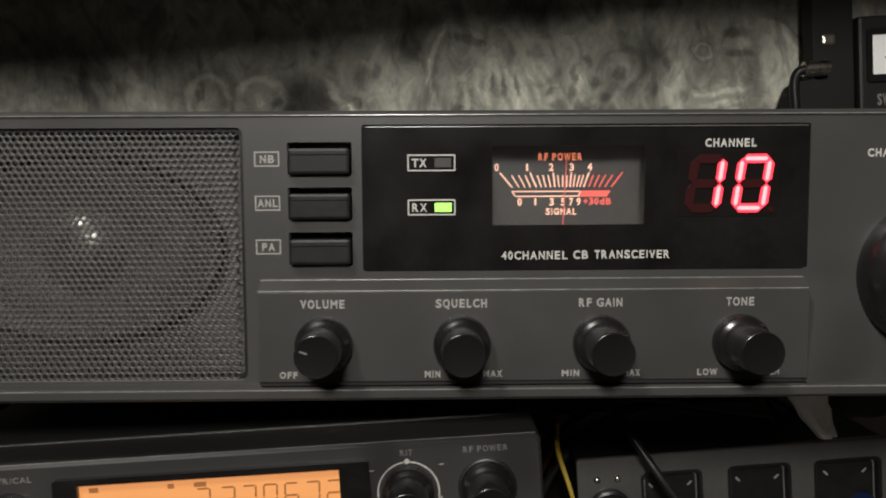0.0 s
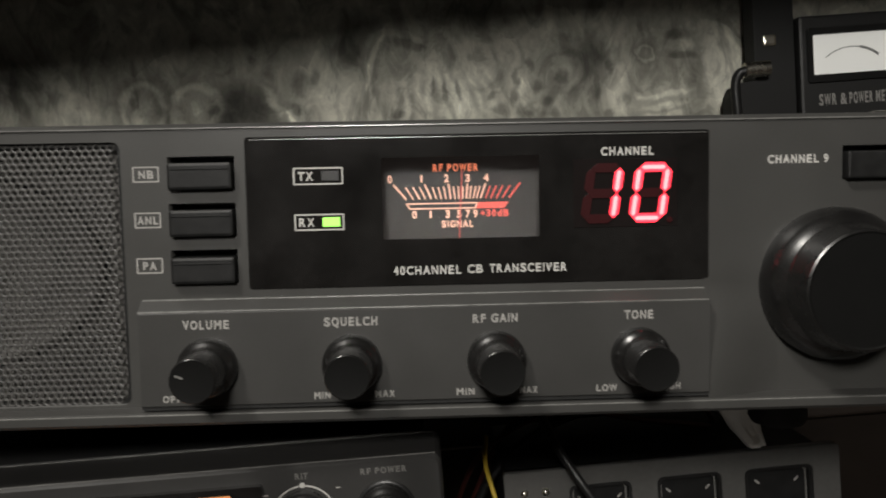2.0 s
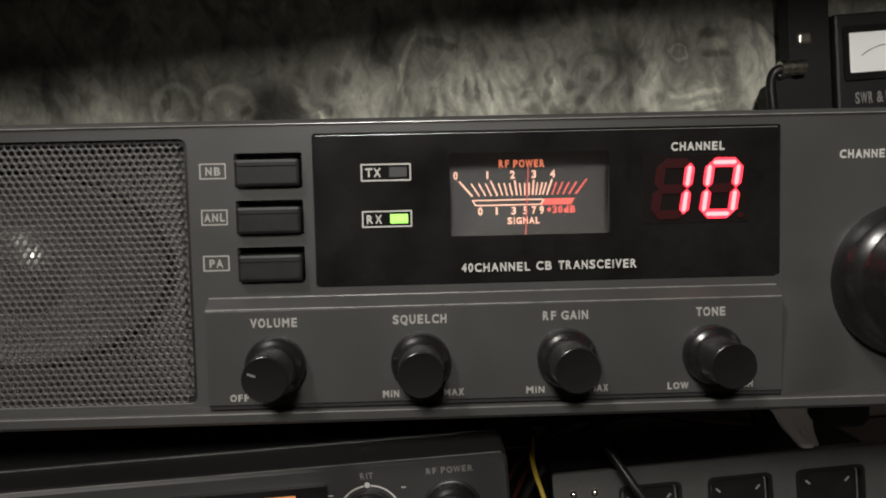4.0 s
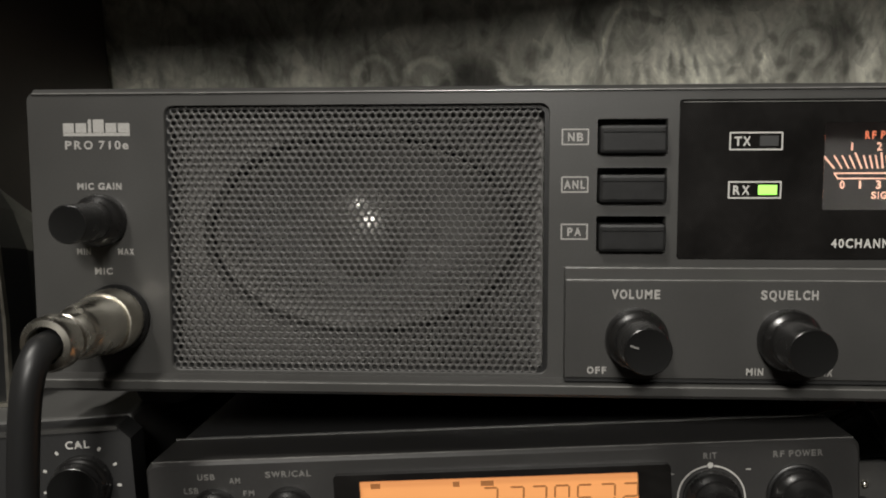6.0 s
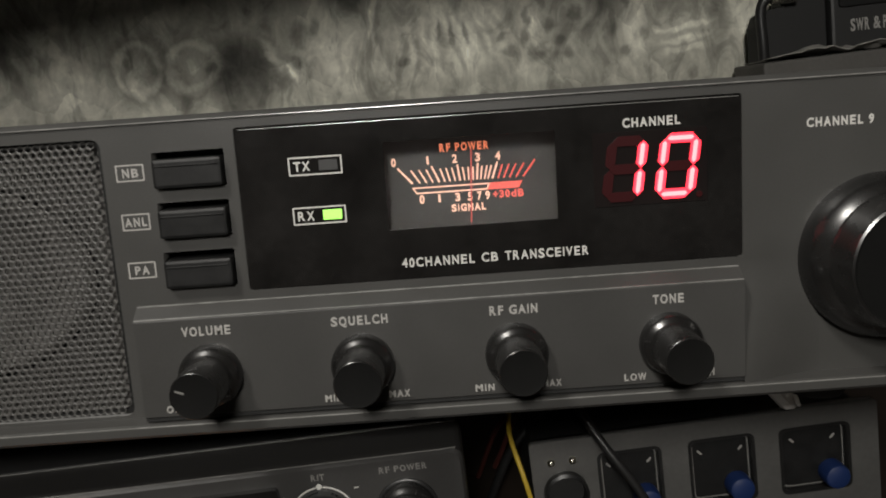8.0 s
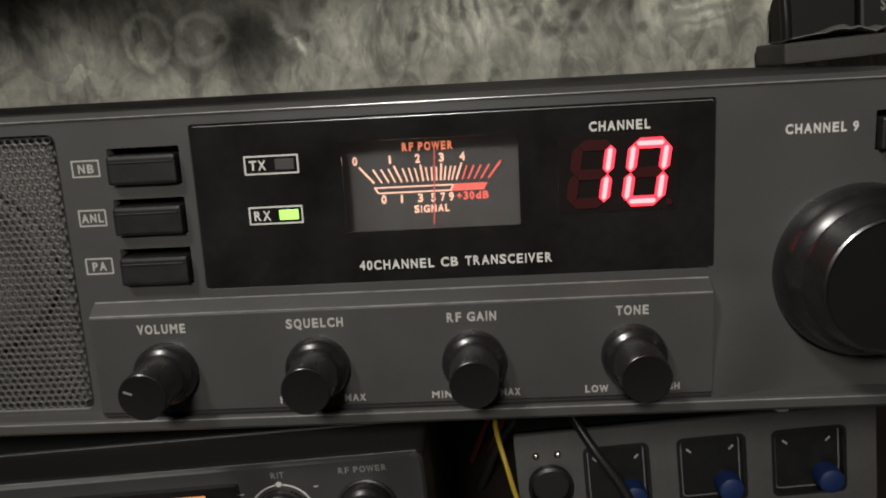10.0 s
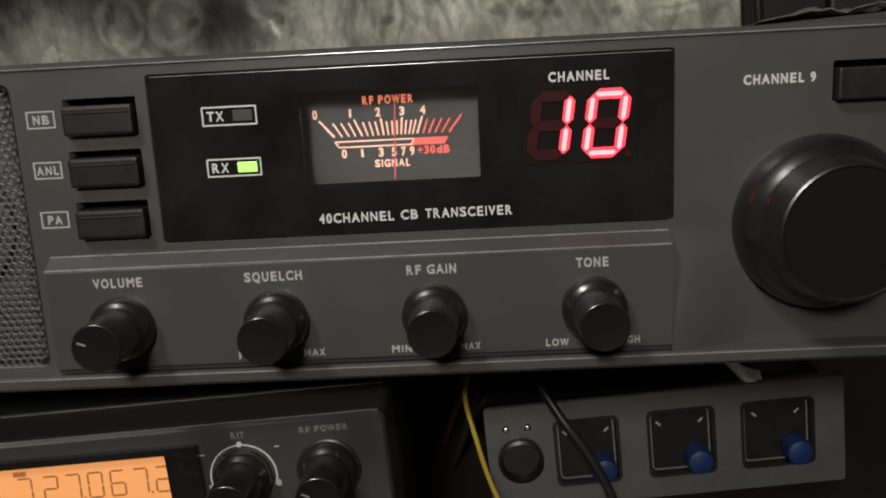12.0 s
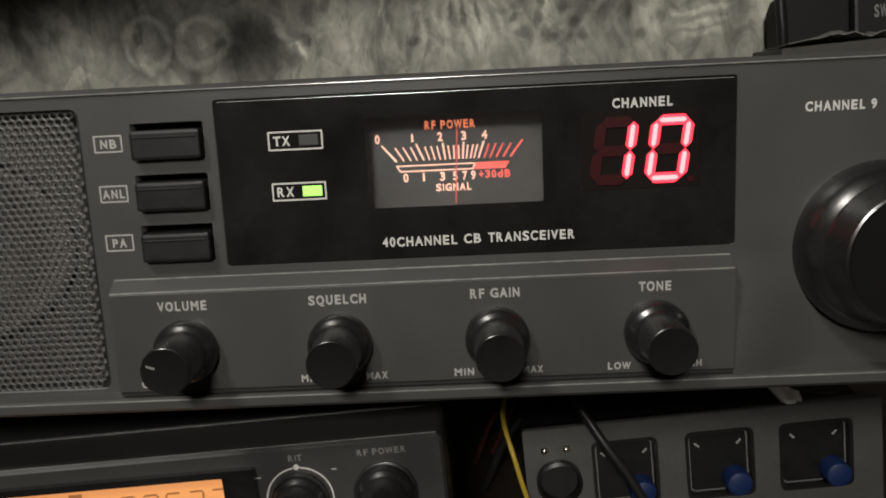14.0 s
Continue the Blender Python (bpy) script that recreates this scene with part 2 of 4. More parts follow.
    # the broad dim discs on the left mix dark print with painted-in shade
    for kind, places in (
            ("deep", ((-0.049, 0.242, 0.020, 0.018, 25), (0.025, 0.282, 0.018, 0.023, -25), (0.108, 0.296, 0.035, 0.017, 0), (0.185, 0.260, 0.013, 0.016, 20),)),
            ("dim", ((-0.079, 0.250, 0.077, 0.041, 0), (-0.209, 0.277, 0.050, 0.026, 0), (-0.052, 0.236, 0.025, 0.028, 0), (0.172, 0.256, 0.031, 0.026, 0), (0.258, 0.238, 0.007, 0.034, 0), (-0.144, 0.269, 0.023, 0.023, 0),)),
            ("pale", ((-0.169, 0.252, 0.020, 0.038, 0), (-0.123, 0.241, 0.004, 0.007, 0), (-0.085, 0.244, 0.003, 0.006, 0), (0.016, 0.245, 0.018, 0.032, 0), (0.079, 0.241, 0.045, 0.026, 0), (0.140, 0.237, 0.003, 0.018, 12), (0.276, 0.249, 0.016, 0.030, 0), (0.203, 0.238, 0.007, 0.025, 0), (-0.221, 0.240, 0.027, 0.026, 0),)),
            ("dark", ((-0.200, 0.258, 0.006, 0.023, 18), (-0.125, 0.251, 0.003, 0.004, 0), (-0.073, 0.242, 0.004, 0.004, 0), (-0.052, 0.237, 0.025, 0.026, 0), (-0.012, 0.255, 0.008, 0.011, 0), (0.062, 0.277, 0.016, 0.003, -20), (0.247, 0.272, 0.011, 0.005, 0), (0.249, 0.258, 0.012, 0.003, 0), (0.189, 0.241, 0.003, 0.010, 0),)),
            ("rings", ((-0.084, 0.245, 0.018, 0.017, 0), (-0.119, 0.247, 0.014, 0.017, 0), (0.224, 0.262, 0.006, 0.006, 0),)),
            ("bright", ((-0.033, 0.250, 0.003, 0.010, 35), (-0.022, 0.234, 0.002, 0.008, 20), (-0.122, 0.237, 0.004, 0.005, 0), (-0.028, 0.241, 0.003, 0.017, 30), (0.234, 0.233, 0.018, 0.002, 4), (0.234, 0.225, 0.018, 0.003, 4), (0.235, 0.218, 0.018, 0.003, 4), (0.216, 0.233, 0.003, 0.003, 0), (0.247, 0.264, 0.012, 0.003, 0), (0.039, 0.270, 0.002, 0.023, -28),)),
            ("spots", ((0.164, 0.249, 0.005, 0.004, 30), (0.199, 0.254, 0.003, 0.005, 0), (0.208, 0.230, 0.003, 0.005, 0), (0.195, 0.222, 0.004, 0.004, 0), (0.075, 0.249, 0.002, 0.006, 0), (0.084, 0.244, 0.002, 0.007, 0), (0.093, 0.246, 0.002, 0.006, 0), (-0.017, 0.240, 0.004, 0.005, 0), (-0.002, 0.260, 0.004, 0.005, 0), (0.144, 0.257, 0.003, 0.005, 0), (0.147, 0.245, 0.004, 0.005, 0), (0.153, 0.234, 0.004, 0.004, 0), (0.157, 0.225, 0.004, 0.005, 0), (0.135, 0.250, 0.003, 0.007, 0), (0.133, 0.239, 0.003, 0.005, 0), (0.138, 0.228, 0.005, 0.007, 0), (0.052, 0.231, 0.005, 0.003, 0), (0.116, 0.240, 0.003, 0.003, 0), (0.122, 0.229, 0.006, 0.005, 0),)),
    ):
        for x, z, rx, rz, lean in places:
            value = mul(value, disc(x + 0.0065, z + 0.0065, rx, rz, lean, kinds[kind]))
    hue = nt.nodes.new("ShaderNodeMix")
    hue.data_type = "RGBA"
    nt.links.new(noise_node(30, 2, 0.5).outputs["Fac"], hue.inputs[0])
    hue.inputs[6].default_value = (0.47, 0.452, 0.388, 1)
    hue.inputs[7].default_value = (0.48, 0.48, 0.41, 1)
    out = nt.nodes.new("ShaderNodeVectorMath")
    out.operation = "SCALE"
    nt.links.new(hue.outputs[2], out.inputs[0])
    nt.links.new(value, out.inputs["Scale"])
    nt.links.new(out.outputs[0], b.inputs["Base Color"])
    return m


CLOTH = cloth_material()


def glass_material():
    m = bpy.data.materials.new("clear_pane")
    m.use_nodes = True
    b = m.node_tree.nodes["Principled BSDF"]
    b.inputs["Base Color"].default_value = (0.92, 0.92, 0.92, 1)
    b.inputs["Transmission Weight"].default_value = 1.0
    b.inputs["Roughness"].default_value = 0.03
    b.inputs["IOR"].default_value = 1.3
    return m


GLASS = glass_material()

# ---------------------------------------------------------------- mesh helpers (millimetres in, metres out)
MM = 0.001


def link(name, me, material, parent=None, label=""):
    if material:
        me.materials.append(material)
    ob = new(name, me)
    ob.parent = parent
    if label:
        ob["label"] = label
    return ob


def part(name, bm, material, parent=None, label="", smooth=False):
    me = bpy.data.meshes.new(name)
    bmesh.ops.recalc_face_normals(bm, faces=bm.faces)
    if smooth:
        for f in bm.faces:
            f.smooth = True
    bm.to_mesh(me)
    bm.free()
    if smooth:
        me.set_sharp_from_angle(angle=radians(38))
    return link(name, me, material, parent, label)


def thing(name, m, label, category, group="", kind=""):
    ob = new(name)
    ob.empty_display_size = 0.02
    ob.matrix_basis = m
    return tagged(ob, label, category, group, kind)


def block(x0, x1, y0, y1, z0, z1, bevel=0.0, seg=2, bm=None):
    bm = bm or bmesh.new()
    made = bmesh.ops.create_cube(bm, size=1)["verts"]
    for v in made:
        v.co = Vector(((x0 + x1) / 2 + v.co.x * (x1 - x0), (y0 + y1) / 2 + v.co.y * (y1 - y0), (z0 + z1) / 2 + v.co.z * (z1 - z0))) * MM
    if bevel:
        edges = list({e for v in made for e in v.link_edges})
        bmesh.ops.bevel(bm, geom=edges, offset=bevel * MM, segments=seg, affect="EDGES", profile=0.6)
    return bm


def lathe(profile, cx, cz, n=40, flutes=0, depth=0.0, bm=None):
    """A turned body on an axis along y; profile: (radius, y) from the foot outwards. flutes: ribs on the widest ring."""
    bm = bm or bmesh.new()
    rings = []
    for r, y in profile:
        if r < 1e-6:
            rings.append([bm.verts.new((cx * MM, y * MM, cz * MM))])
            continue
        ring = []
        for i in range(n):
            a = 2 * math.pi * i / n
            rr = r - (depth if flutes and i % 2 else 0)
            ring.append(bm.verts.new(((cx + rr * math.cos(a)) * MM, y * MM, (cz + rr * math.sin(a)) * MM)))
        rings.append(ring)
    for a, b in zip(rings, rings[1:]):
        if len(a) == 1 and len(b) == 1:
            continue
        for i in range(n):
            j = (i + 1) % n
            if len(b) == 1:
                bm.faces.new((a[i], a[j], b[0]))
            elif len(a) == 1:
                bm.faces.new((a[0], b[j], b[i]))
            else:
                bm.faces.new((a[i], a[j], b[j], b[i]))
    return bm


def rounded(x0, x1, z0, z1, r, n=5):
    pts = []
    for cx, cz, a0 in ((x1 - r, z1 - r, 0), (x0 + r, z1 - r, 90), (x0 + r, z0 + r, 180), (x1 - r, z0 + r, 270)):
        for i in range(n + 1):
            a = radians(a0 + 90 * i / n)
            pts.append((cx + r * math.cos(a), cz + r * math.sin(a)))
    return pts


def prism(pts, y0, y1, bm=None):
    """A flat shape of (x, z) points from y0 (front) to y1 (back)."""
    bm = bm or bmesh.new()
    a = [bm.verts.new((x * MM, y0 * MM, z * MM)) for x, z in pts]
    b = [bm.verts.new((x * MM, y1 * MM, z * MM)) for x, z in pts]
    bm.faces.new(a)
    bm.faces.new(b[::-1])
    for i in range(len(pts)):
        j = (i + 1) % len(pts)
        bm.faces.new((a[i], b[i], b[j], a[j]))
    return bm


def hoop(outer, inner, y0, y1, bm=None):
    """A frame between two outlines with the same number of (x, z) points."""
    bm = bm or bmesh.new()
    r = [[bm.verts.new((x * MM, y * MM, z * MM)) for x, z in pts] for pts, y in ((outer, y0), (inner, y0), (inner, y1), (outer, y1))]
    n = len(outer)
    for a, b in zip(r, r[1:] + r[:1]):
        for i in range(n):
            j = (i + 1) % n
            bm.faces.new((a[i], a[j], b[j], b[i]))
    return bm


def plate(outer, holes, y0, y1):
    """A plate with openings that go through it, rounded as given; all are (x0, x1, z0, z1, r)."""
    me_cu = bpy.data.curves.new("outline", "CURVE")
    me_cu.dimensions, me_cu.fill_mode = "2D", "BOTH"
    for x0, x1, z0, z1, r in (outer, *holes):
        pts = rounded(x0, x1, z0, z1, r)
        sp = me_cu.splines.new("POLY")
        sp.points.add(len(pts) - 1)
        for p, (x, z) in zip(sp.points, pts):
            p.co = (x * MM, z * MM, 0, 1)
        sp.use_cyclic_u = True
    me_cu.extrude = (y1 - y0) / 2 * MM
    ob = bpy.data.objects.new("outline", me_cu)
    me = bpy.data.meshes.new_from_object(ob)
    bpy.data.objects.remove(ob)
    bm = bmesh.new()
    bm.from_mesh(me)
    bpy.data.meshes.remove(me)
    for v in bm.verts:
        x, z, d = v.co
        v.co = (x, (y0 + y1) / 2 * MM - d, z)
    bmesh.ops.remove_doubles(bm, verts=bm.verts, dist=1e-6)
    return bm


def tube(points, radius, n=12, steps=8):
    """A round cable along a smooth line through the points (millimetres)."""
    pts = [Vector(p) for p in points]
    pts = [2 * pts[0] - pts[1], *pts, 2 * pts[-1] - pts[-2]]
    line = []
    for a, b, c, d in zip(pts, pts[1:], pts[2:], pts[3:]):
        for i in range(steps):
            t = i / steps
            line.append(0.5 * (2 * b + (c - a) * t + (2 * a - 5 * b + 4 * c - d) * t * t + (3 * b - a - 3 * c + d) * t ** 3))
    line.append(pts[-2])
    bm = bmesh.new()
    rings = []
    side = Vector((0, 1, 0.2))
    for i, p in enumerate(line):
        way = (line[min(i + 1, len(line) - 1)] - line[max(i - 1, 0)]).normalized()
        u = (side - way * side.dot(way)).normalized()
        side = u
        w = way.cross(u)
        rings.append([bm.verts.new((p + radius * (math.cos(2 * math.pi * k / n) * u + math.sin(2 * math.pi * k / n) * w)) * MM) for k in range(n)])
    for a, b in zip(rings, rings[1:]):
        for k in range(n):
            bm.faces.new((a[k], a[(k + 1) % n], b[(k + 1) % n], b[k]))
    bm.faces.new(rings[0][::-1])
    bm.faces.new(rings[-1])
    return bm


WIDE = {**dict.fromkeys("ABCDHKNRU&", 0.722), **dict.fromkeys("EPSVXY", 0.667), **dict.fromkeys("FLTZd", 0.611), **dict.fromkeys("GOQ", 0.778), **dict.fromkeys("0123456789eJ", 0.556),
        "M": 0.833, "W": 0.944, "I": 0.278, "/": 0.278, "+": 0.584, " ": 0.30}


def lettering(body, x0, x1, z, height, y, material, parent, bold=0.026, name="lettering", label=""):
    """Printed words from x0 to x1 (millimetres) on the plane y, with the capitals height high and centred on z; each letter has a grotesque's width."""
    verts, faces, pen, cap = [], [], 0.0, 0.70
    for ch in body:
        wide = WIDE[ch]
        if ch != " ":
            cu = bpy.data.curves.new("words", "FONT")
            cu.body, cu.size, cu.offset, cu.extrude, cu.resolution_u = ch, 1.0, bold * (0.2 if ch == "1" else 1.0), 0.0, 3
            ob = bpy.data.objects.new("words", cu)
            me = bpy.data.meshes.new_from_object(ob)
            bpy.data.objects.remove(ob)
            lo, hi = min(v.co.x for v in me.vertices), max(v.co.x for v in me.vertices)
            side = 0.2 if ch == "1" else 0.075 if ch in "BDEFHIKLMNPRU" else 0.025 if ch in "AVWXYT/" else 0.045
            base, k = len(verts), (wide - 2 * side) / (hi - lo)
            verts += [(pen + side + (v.co.x - lo) * k, v.co.y) for v in me.vertices]
            faces += [[base + v for v in f.vertices] for f in me.polygons]
            bpy.data.meshes.remove(me)
        pen += wide + 0.035
    lo, hi = min(v[0] for v in verts), max(v[0] for v in verts)
    me = bpy.data.meshes.new(name)
    me.from_pydata([((x0 + (u - lo) / (hi - lo) * (x1 - x0)) * MM, y * MM, (z + (v / cap - 0.5) * height) * MM) for u, v in verts], [], faces)
    me.update()
    return link(name, me, material, parent, label)


def stroke(x0, z0, x1, z1, w, y, bm):
    """A printed line, w wide and 0.1 deep."""
    d = Vector((x1 - x0, z1 - z0)).normalized() * w / 2
    nx, nz = -d.y, d.x
    return prism([(x0 + nx, z0 + nz), (x0 - nx, z0 - nz), (x1 - nx, z1 - nz), (x1 + nx, z1 + nz)], y, y + 0.1, bm)


def outline_box(x0, x1, z0, z1, w, y, material, parent):
    return part("label_frame", hoop(rounded(x0, x1, z0, z1, 0.3), rounded(x0 + w, x1 - w, z0 + w, z1 - w, 0.15), y, y + 0.1), material, parent)


SEGMENTS = {"a": (0, 1, 1, 1), "b": (1, 1, 1, 0.5), "c": (1, 0.5, 1, 0), "d": (0, 0, 1, 0), "e": (0, 0.5, 0, 0), "f": (0, 1, 0, 0.5), "g": (0, 0.5, 1, 0.5)}
DIGITS = {"0": "abcdef", "1": "bc", "2": "abged", "3": "abgcd", "4": "fgbc", "5": "afgcd", "6": "afgecd", "7": "abc", "8": "abcdefg", "9": "abcfgd"}


def segment(which, x, z, w, h, t, slant, y, gap=0.35):
    """One bar of a seven-bar digit whose lower left corner is at (x, z); t: the bar's thickness."""
    u0, v0, u1, v1 = SEGMENTS[which]
    ins = t / 2
    a = Vector((ins + u0 * (w - t), ins + v0 * (h - t)))
    b = Vector((ins + u1 * (w - t), ins + v1 * (h - t)))
    d = (b - a).normalized()
    n = Vector((-d.y, d.x))
    a, b = a + d * gap, b - d * gap
    k = t / 2
    pts = [a - d * 0.0, a + d * k + n * k, b - d * k + n * k, b, b - d * k - n * k, a + d * k - n * k]
    return prism([(x + p.x + slant * p.y, z + p.y) for p in pts], y, y + 0.3)


# ---------------------------------------------------------------- setting


def setting(name, bm, material, label):
    return tagged(part(name, bm, material), label, kind="structure")


def cloth_wall():
    """The wall behind the sets, hung with printed cloth that sags in shallow folds."""
    bm = bmesh.new()
    nx, nz = 160, 60
    grid = [[None] * (nz + 1) for _ in range(nx + 1)]
    for i in range(nx + 1):
        for k in range(nz + 1):
            x, z = -900 + 1800 * i / nx, 150 + 730 * k / nz
            fold = 4.0 * noise.noise(Vector((x / 55, z / 400, 0.3))) + 2.0 * noise.noise(Vector((x / 20, z / 90, 4.0)))
            grid[i][k] = bm.verts.new((x * MM, (318 + fold) * MM, z * MM))
    for i in range(nx):
        for k in range(nz):
            bm.faces.new((grid[i][k], grid[i + 1][k], grid[i + 1][k + 1], grid[i][k + 1]))
    return part("wall_cloth", bm, CLOTH, smooth=True)


setting("wall_back", block(-1600, 1600, 356, 456, -760, 1640), PLASTER, "dull painted wall behind the hanging cloth")
tagged(cloth_wall(), "grey olive printed cloth with leaf and ring shapes", "wall cloth", kind="structure")
setting("wall_left", block(-1700, -1600, -2100, 456, -760, 1640), PLASTER, "plain dull painted side wall")
setting("wall_right", block(1600, 1700, -2100, 456, -760, 1640), PLASTER, "plain dull painted side wall")
setting("wall_front", block(-1700, 1700, -2200, -2100, -760, 1640), PLASTER, "plain dull painted wall behind the viewer")
setting("ceiling", block(-1700, 1700, -2200, 456, 1640, 1740), PLASTER, "plain dull painted ceiling")
setting("floor", block(-1700, 1700, -2200, 456, -860, -760), DARK_WOOD, "dark wooden floor")
desk = thing("desk", pose(0, 0, 0), "dark stained wooden desk under the radio sets", "desk")
part("desk_top", block(-900, 900, -120, 308, -30, 0, 2), DARK_WOOD, desk)
for lx in (-880, 830):
    for ly in (-110, 275):
        part("leg", block(lx, lx + 50, ly, ly + 50, -760, -30, 3), DARK_WOOD, desk)
part("back_panel", block(-900, 900, 309, 322, 0, 160, 2), DARK_WOOD, desk)
# unseen shelf, added with a front edge bent to shade the cloth's top
shelf = bmesh.new()
rim = [(-900, -80), (-300, -74), (-160, -68), (-60, -58), (0, -38), (45, -16), (130, -22), (320, -34), (900, -40), (900, 308), (-900, 308)]
low_ring = [shelf.verts.new((x * MM, y * MM, 0.355)) for x, y in rim]
top_ring = [shelf.verts.new((x * MM, y * MM, 0.373)) for x, y in rim]
shelf.faces.new(low_ring[::-1])
shelf.faces.new(top_ring)
for i in range(len(rim)):
    j = (i + 1) % len(rim)
    shelf.faces.new((low_ring[i], low_ring[j], top_ring[j], top_ring[i]))
tagged(part("shade_shelf", shelf, DARK_WOOD), "unseen dark wooden shelf added to shade the wall cloth", "shelf")

# upright added only to darken the left end of the cloth
tagged(part("shade_upright", block(-318, -296, 60, 308, 0, 355, 1.5), DARK_WOOD), "dark wooden upright added to darken the cloth's left end", "shelf upright")

# ---------------------------------------------------------------- the upper transceiver
cb = thing("cb_transceiver", LEAN, "dark grey base station transceiver with lit red channel display", "radio")
XL, XR = -191.5, 222
GX0, GX1, GZ0, GZ1 = -150.2, -37.2, 120.8, 199.8

part("case", block(XL + 3, XR - 3, 13.5, 238, 114, 204.6, 1.2), CASE, cb)
bezel = part("front_bezel", plate((XL, XR, 115.2, 203.6, 2.2), [(GX0, GX1, GZ0, GZ1, 2.5), (-0.6, 139.2, 154.9, 200.5, 1.0), (-23.6, -3.7, 185, 195.2, 0.5),
             (-23.6, -3.7, 171.1, 181.3, 0.5), (-23.6, -3.7, 157, 167.4, 0.5), (180, 202, 184.6, 195, 0.5)], 0, 14), FACE, cb, "dark grey textured plastic front")
lip = bmesh.new()
sec = [(-0.1, 203.0), (-0.5, 203.3), (1.6, 204.9), (6, 205.0), (6, 203.0)]
ends = [[lip.verts.new((x * MM, y * MM, z * MM)) for y, z in sec] for x in (XL + 1.5, XR - 1.5)]
for i in range(len(sec)):
    j = (i + 1) % len(sec)
    lip.faces.new((ends[0][i], ends[0][j], ends[1][j], ends[1][i]))
lip.faces.new(ends[0])
lip.faces.new(ends[1][::-1])
part("top_lip", lip, FACE, cb)
# sloped lip along the foot of the front
lip = bmesh.new()
sec = [(0.2, 119.8), (-4.8, 119.3), (-6.0, 118.6), (-6.0, 116.4), (-5.0, 115.4), (3.0, 115.0)]
ends = [[lip.verts.new((x * MM, y * MM, z * MM)) for y, z in sec] for x in (XL + 0.5, XR - 0.5)]
for i in range(len(sec)):
    j = (i + 1) % len(sec)
    lip.faces.new((ends[0][i], ends[0][j], ends[1][j], ends[1][i]))
lip.faces.new(ends[0])
lip.faces.new(ends[1][::-1])
part("bottom_lip", lip, FACE, cb)
# control strip standing proud of the front, with a sloped ledge on top
strip = bmesh.new()
sec = [(-0.2, 152.6), (-1.2, 152.2), (-4.6, 149.7), (-5.0, 149.0), (-5.0, 121.4), (-4.6, 121.0), (-0.2, 121.0)]
ends = [[strip.verts.new((x * MM, y * MM, z * MM)) for y, z in sec] for x in (-32.6, 137.6)]
for i in range(len(sec)):
    j = (i + 1) % len(sec)
    strip.faces.new((ends[0][i], ends[0][j], ends[1][j], ends[1][i]))
strip.faces.new(ends[0])
strip.faces.new(ends[1][::-1])
part("control_strip", strip, STRIP, cb)
# thin beads added to draw the bright highlight lines along the edges
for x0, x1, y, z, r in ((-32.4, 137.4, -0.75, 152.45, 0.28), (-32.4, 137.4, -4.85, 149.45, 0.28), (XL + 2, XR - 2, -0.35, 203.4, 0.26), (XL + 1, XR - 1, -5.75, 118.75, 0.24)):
    part("highlight_bead", tube([(x0, y, z), ((x0 + x1) / 2, y, z), (x1, y, z)], r, 8, 12), EDGE, cb, "", True)
# pale bead that paints the glint on the window's upper edge
part("window_edge_glint", tube([(0.6, 0.16, 199.75), (69, 0.16, 199.75), (138.2, 0.16, 199.75)], 0.13, 8, 12), EDGE, cb, "", True)
swell = bmesh.new()
ease = lambda v: (lambda c: c * c * (3 - 2 * c))(max(0.0, min(1.0, v)))
rows = []
for i in range(25):
    x = 137.6 + 26 * i / 24
    rows.append([swell.verts.new(Vector((x, 0.03 - 4.6 * ease((162 - x) / 25) * ease((155.5 - z) / 34), z)) * MM) for z in [119.4 + 36 * k / 24 for k in range(25)]])
for a, b in zip(rows, rows[1:]):
    for k in range(24):
        swell.faces.new((a[k], b[k], b[k + 1], a[k + 1]))
part("front_swell", swell, FACE, cb, "", True)
part("groove", block(-32.6, 137.6, -4.4, -0.1, 120.0, 120.9), RUBBER, cb)


def perforated(x0, x1, z0, z1, y, pitch, hole, deep):
    """A metal sheet with staggered round holes, each with its own wall."""
    verts, faces = [], []
    rise = pitch * math.sqrt(3) / 2
    rows, cols = int((z1 - z0) / rise) + 1, int((x1 - x0) / pitch) + 1
    corner = pitch / math.sqrt(3)
    for r in range(rows):
        for c in range(cols):
            cx, cz = x0 + pitch * (c + 0.5 * (r % 2)), z0 + rise * r
            base = len(verts)
            for i in range(12):
                a = math.pi * i / 6 + math.pi / 6
                rad = corner if i % 2 == 0 else pitch / 2
                verts.append(((cx + rad * math.cos(a)) * MM, y * MM, (cz + rad * math.sin(a)) * MM))
            for i in range(12):
                a = math.pi * i / 6 + math.pi / 6
                verts.append(((cx + hole * math.cos(a)) * MM, (y + 0.12) * MM, (cz + hole * math.sin(a)) * MM))
            for i in range(12):
                a = math.pi * i / 6 + math.pi / 6
                verts.append(((cx + hole * math.cos(a)) * MM, (y + deep) * MM, (cz + hole * math.sin(a)) * MM))
            for i in range(12):
                j = (i + 1) % 12
                faces.append((base + i, base + j, base + 12 + j, base + 12 + i))
                faces.append((base + 12 + i, base + 12 + j, base + 24 + j, base + 24 + i))
    me = bpy.data.meshes.new("grille")
    me.from_pydata(verts, [], faces)
    me.update()
    return me


grille = link("speaker_grille", perforated(GX0 + 1.4, GX1 - 2.2, GZ0 + 1.2, GZ1 - 0.9, 1.3, 2.15, 0.76, 0.6), GRILLE, cb, "dark perforated metal grille")
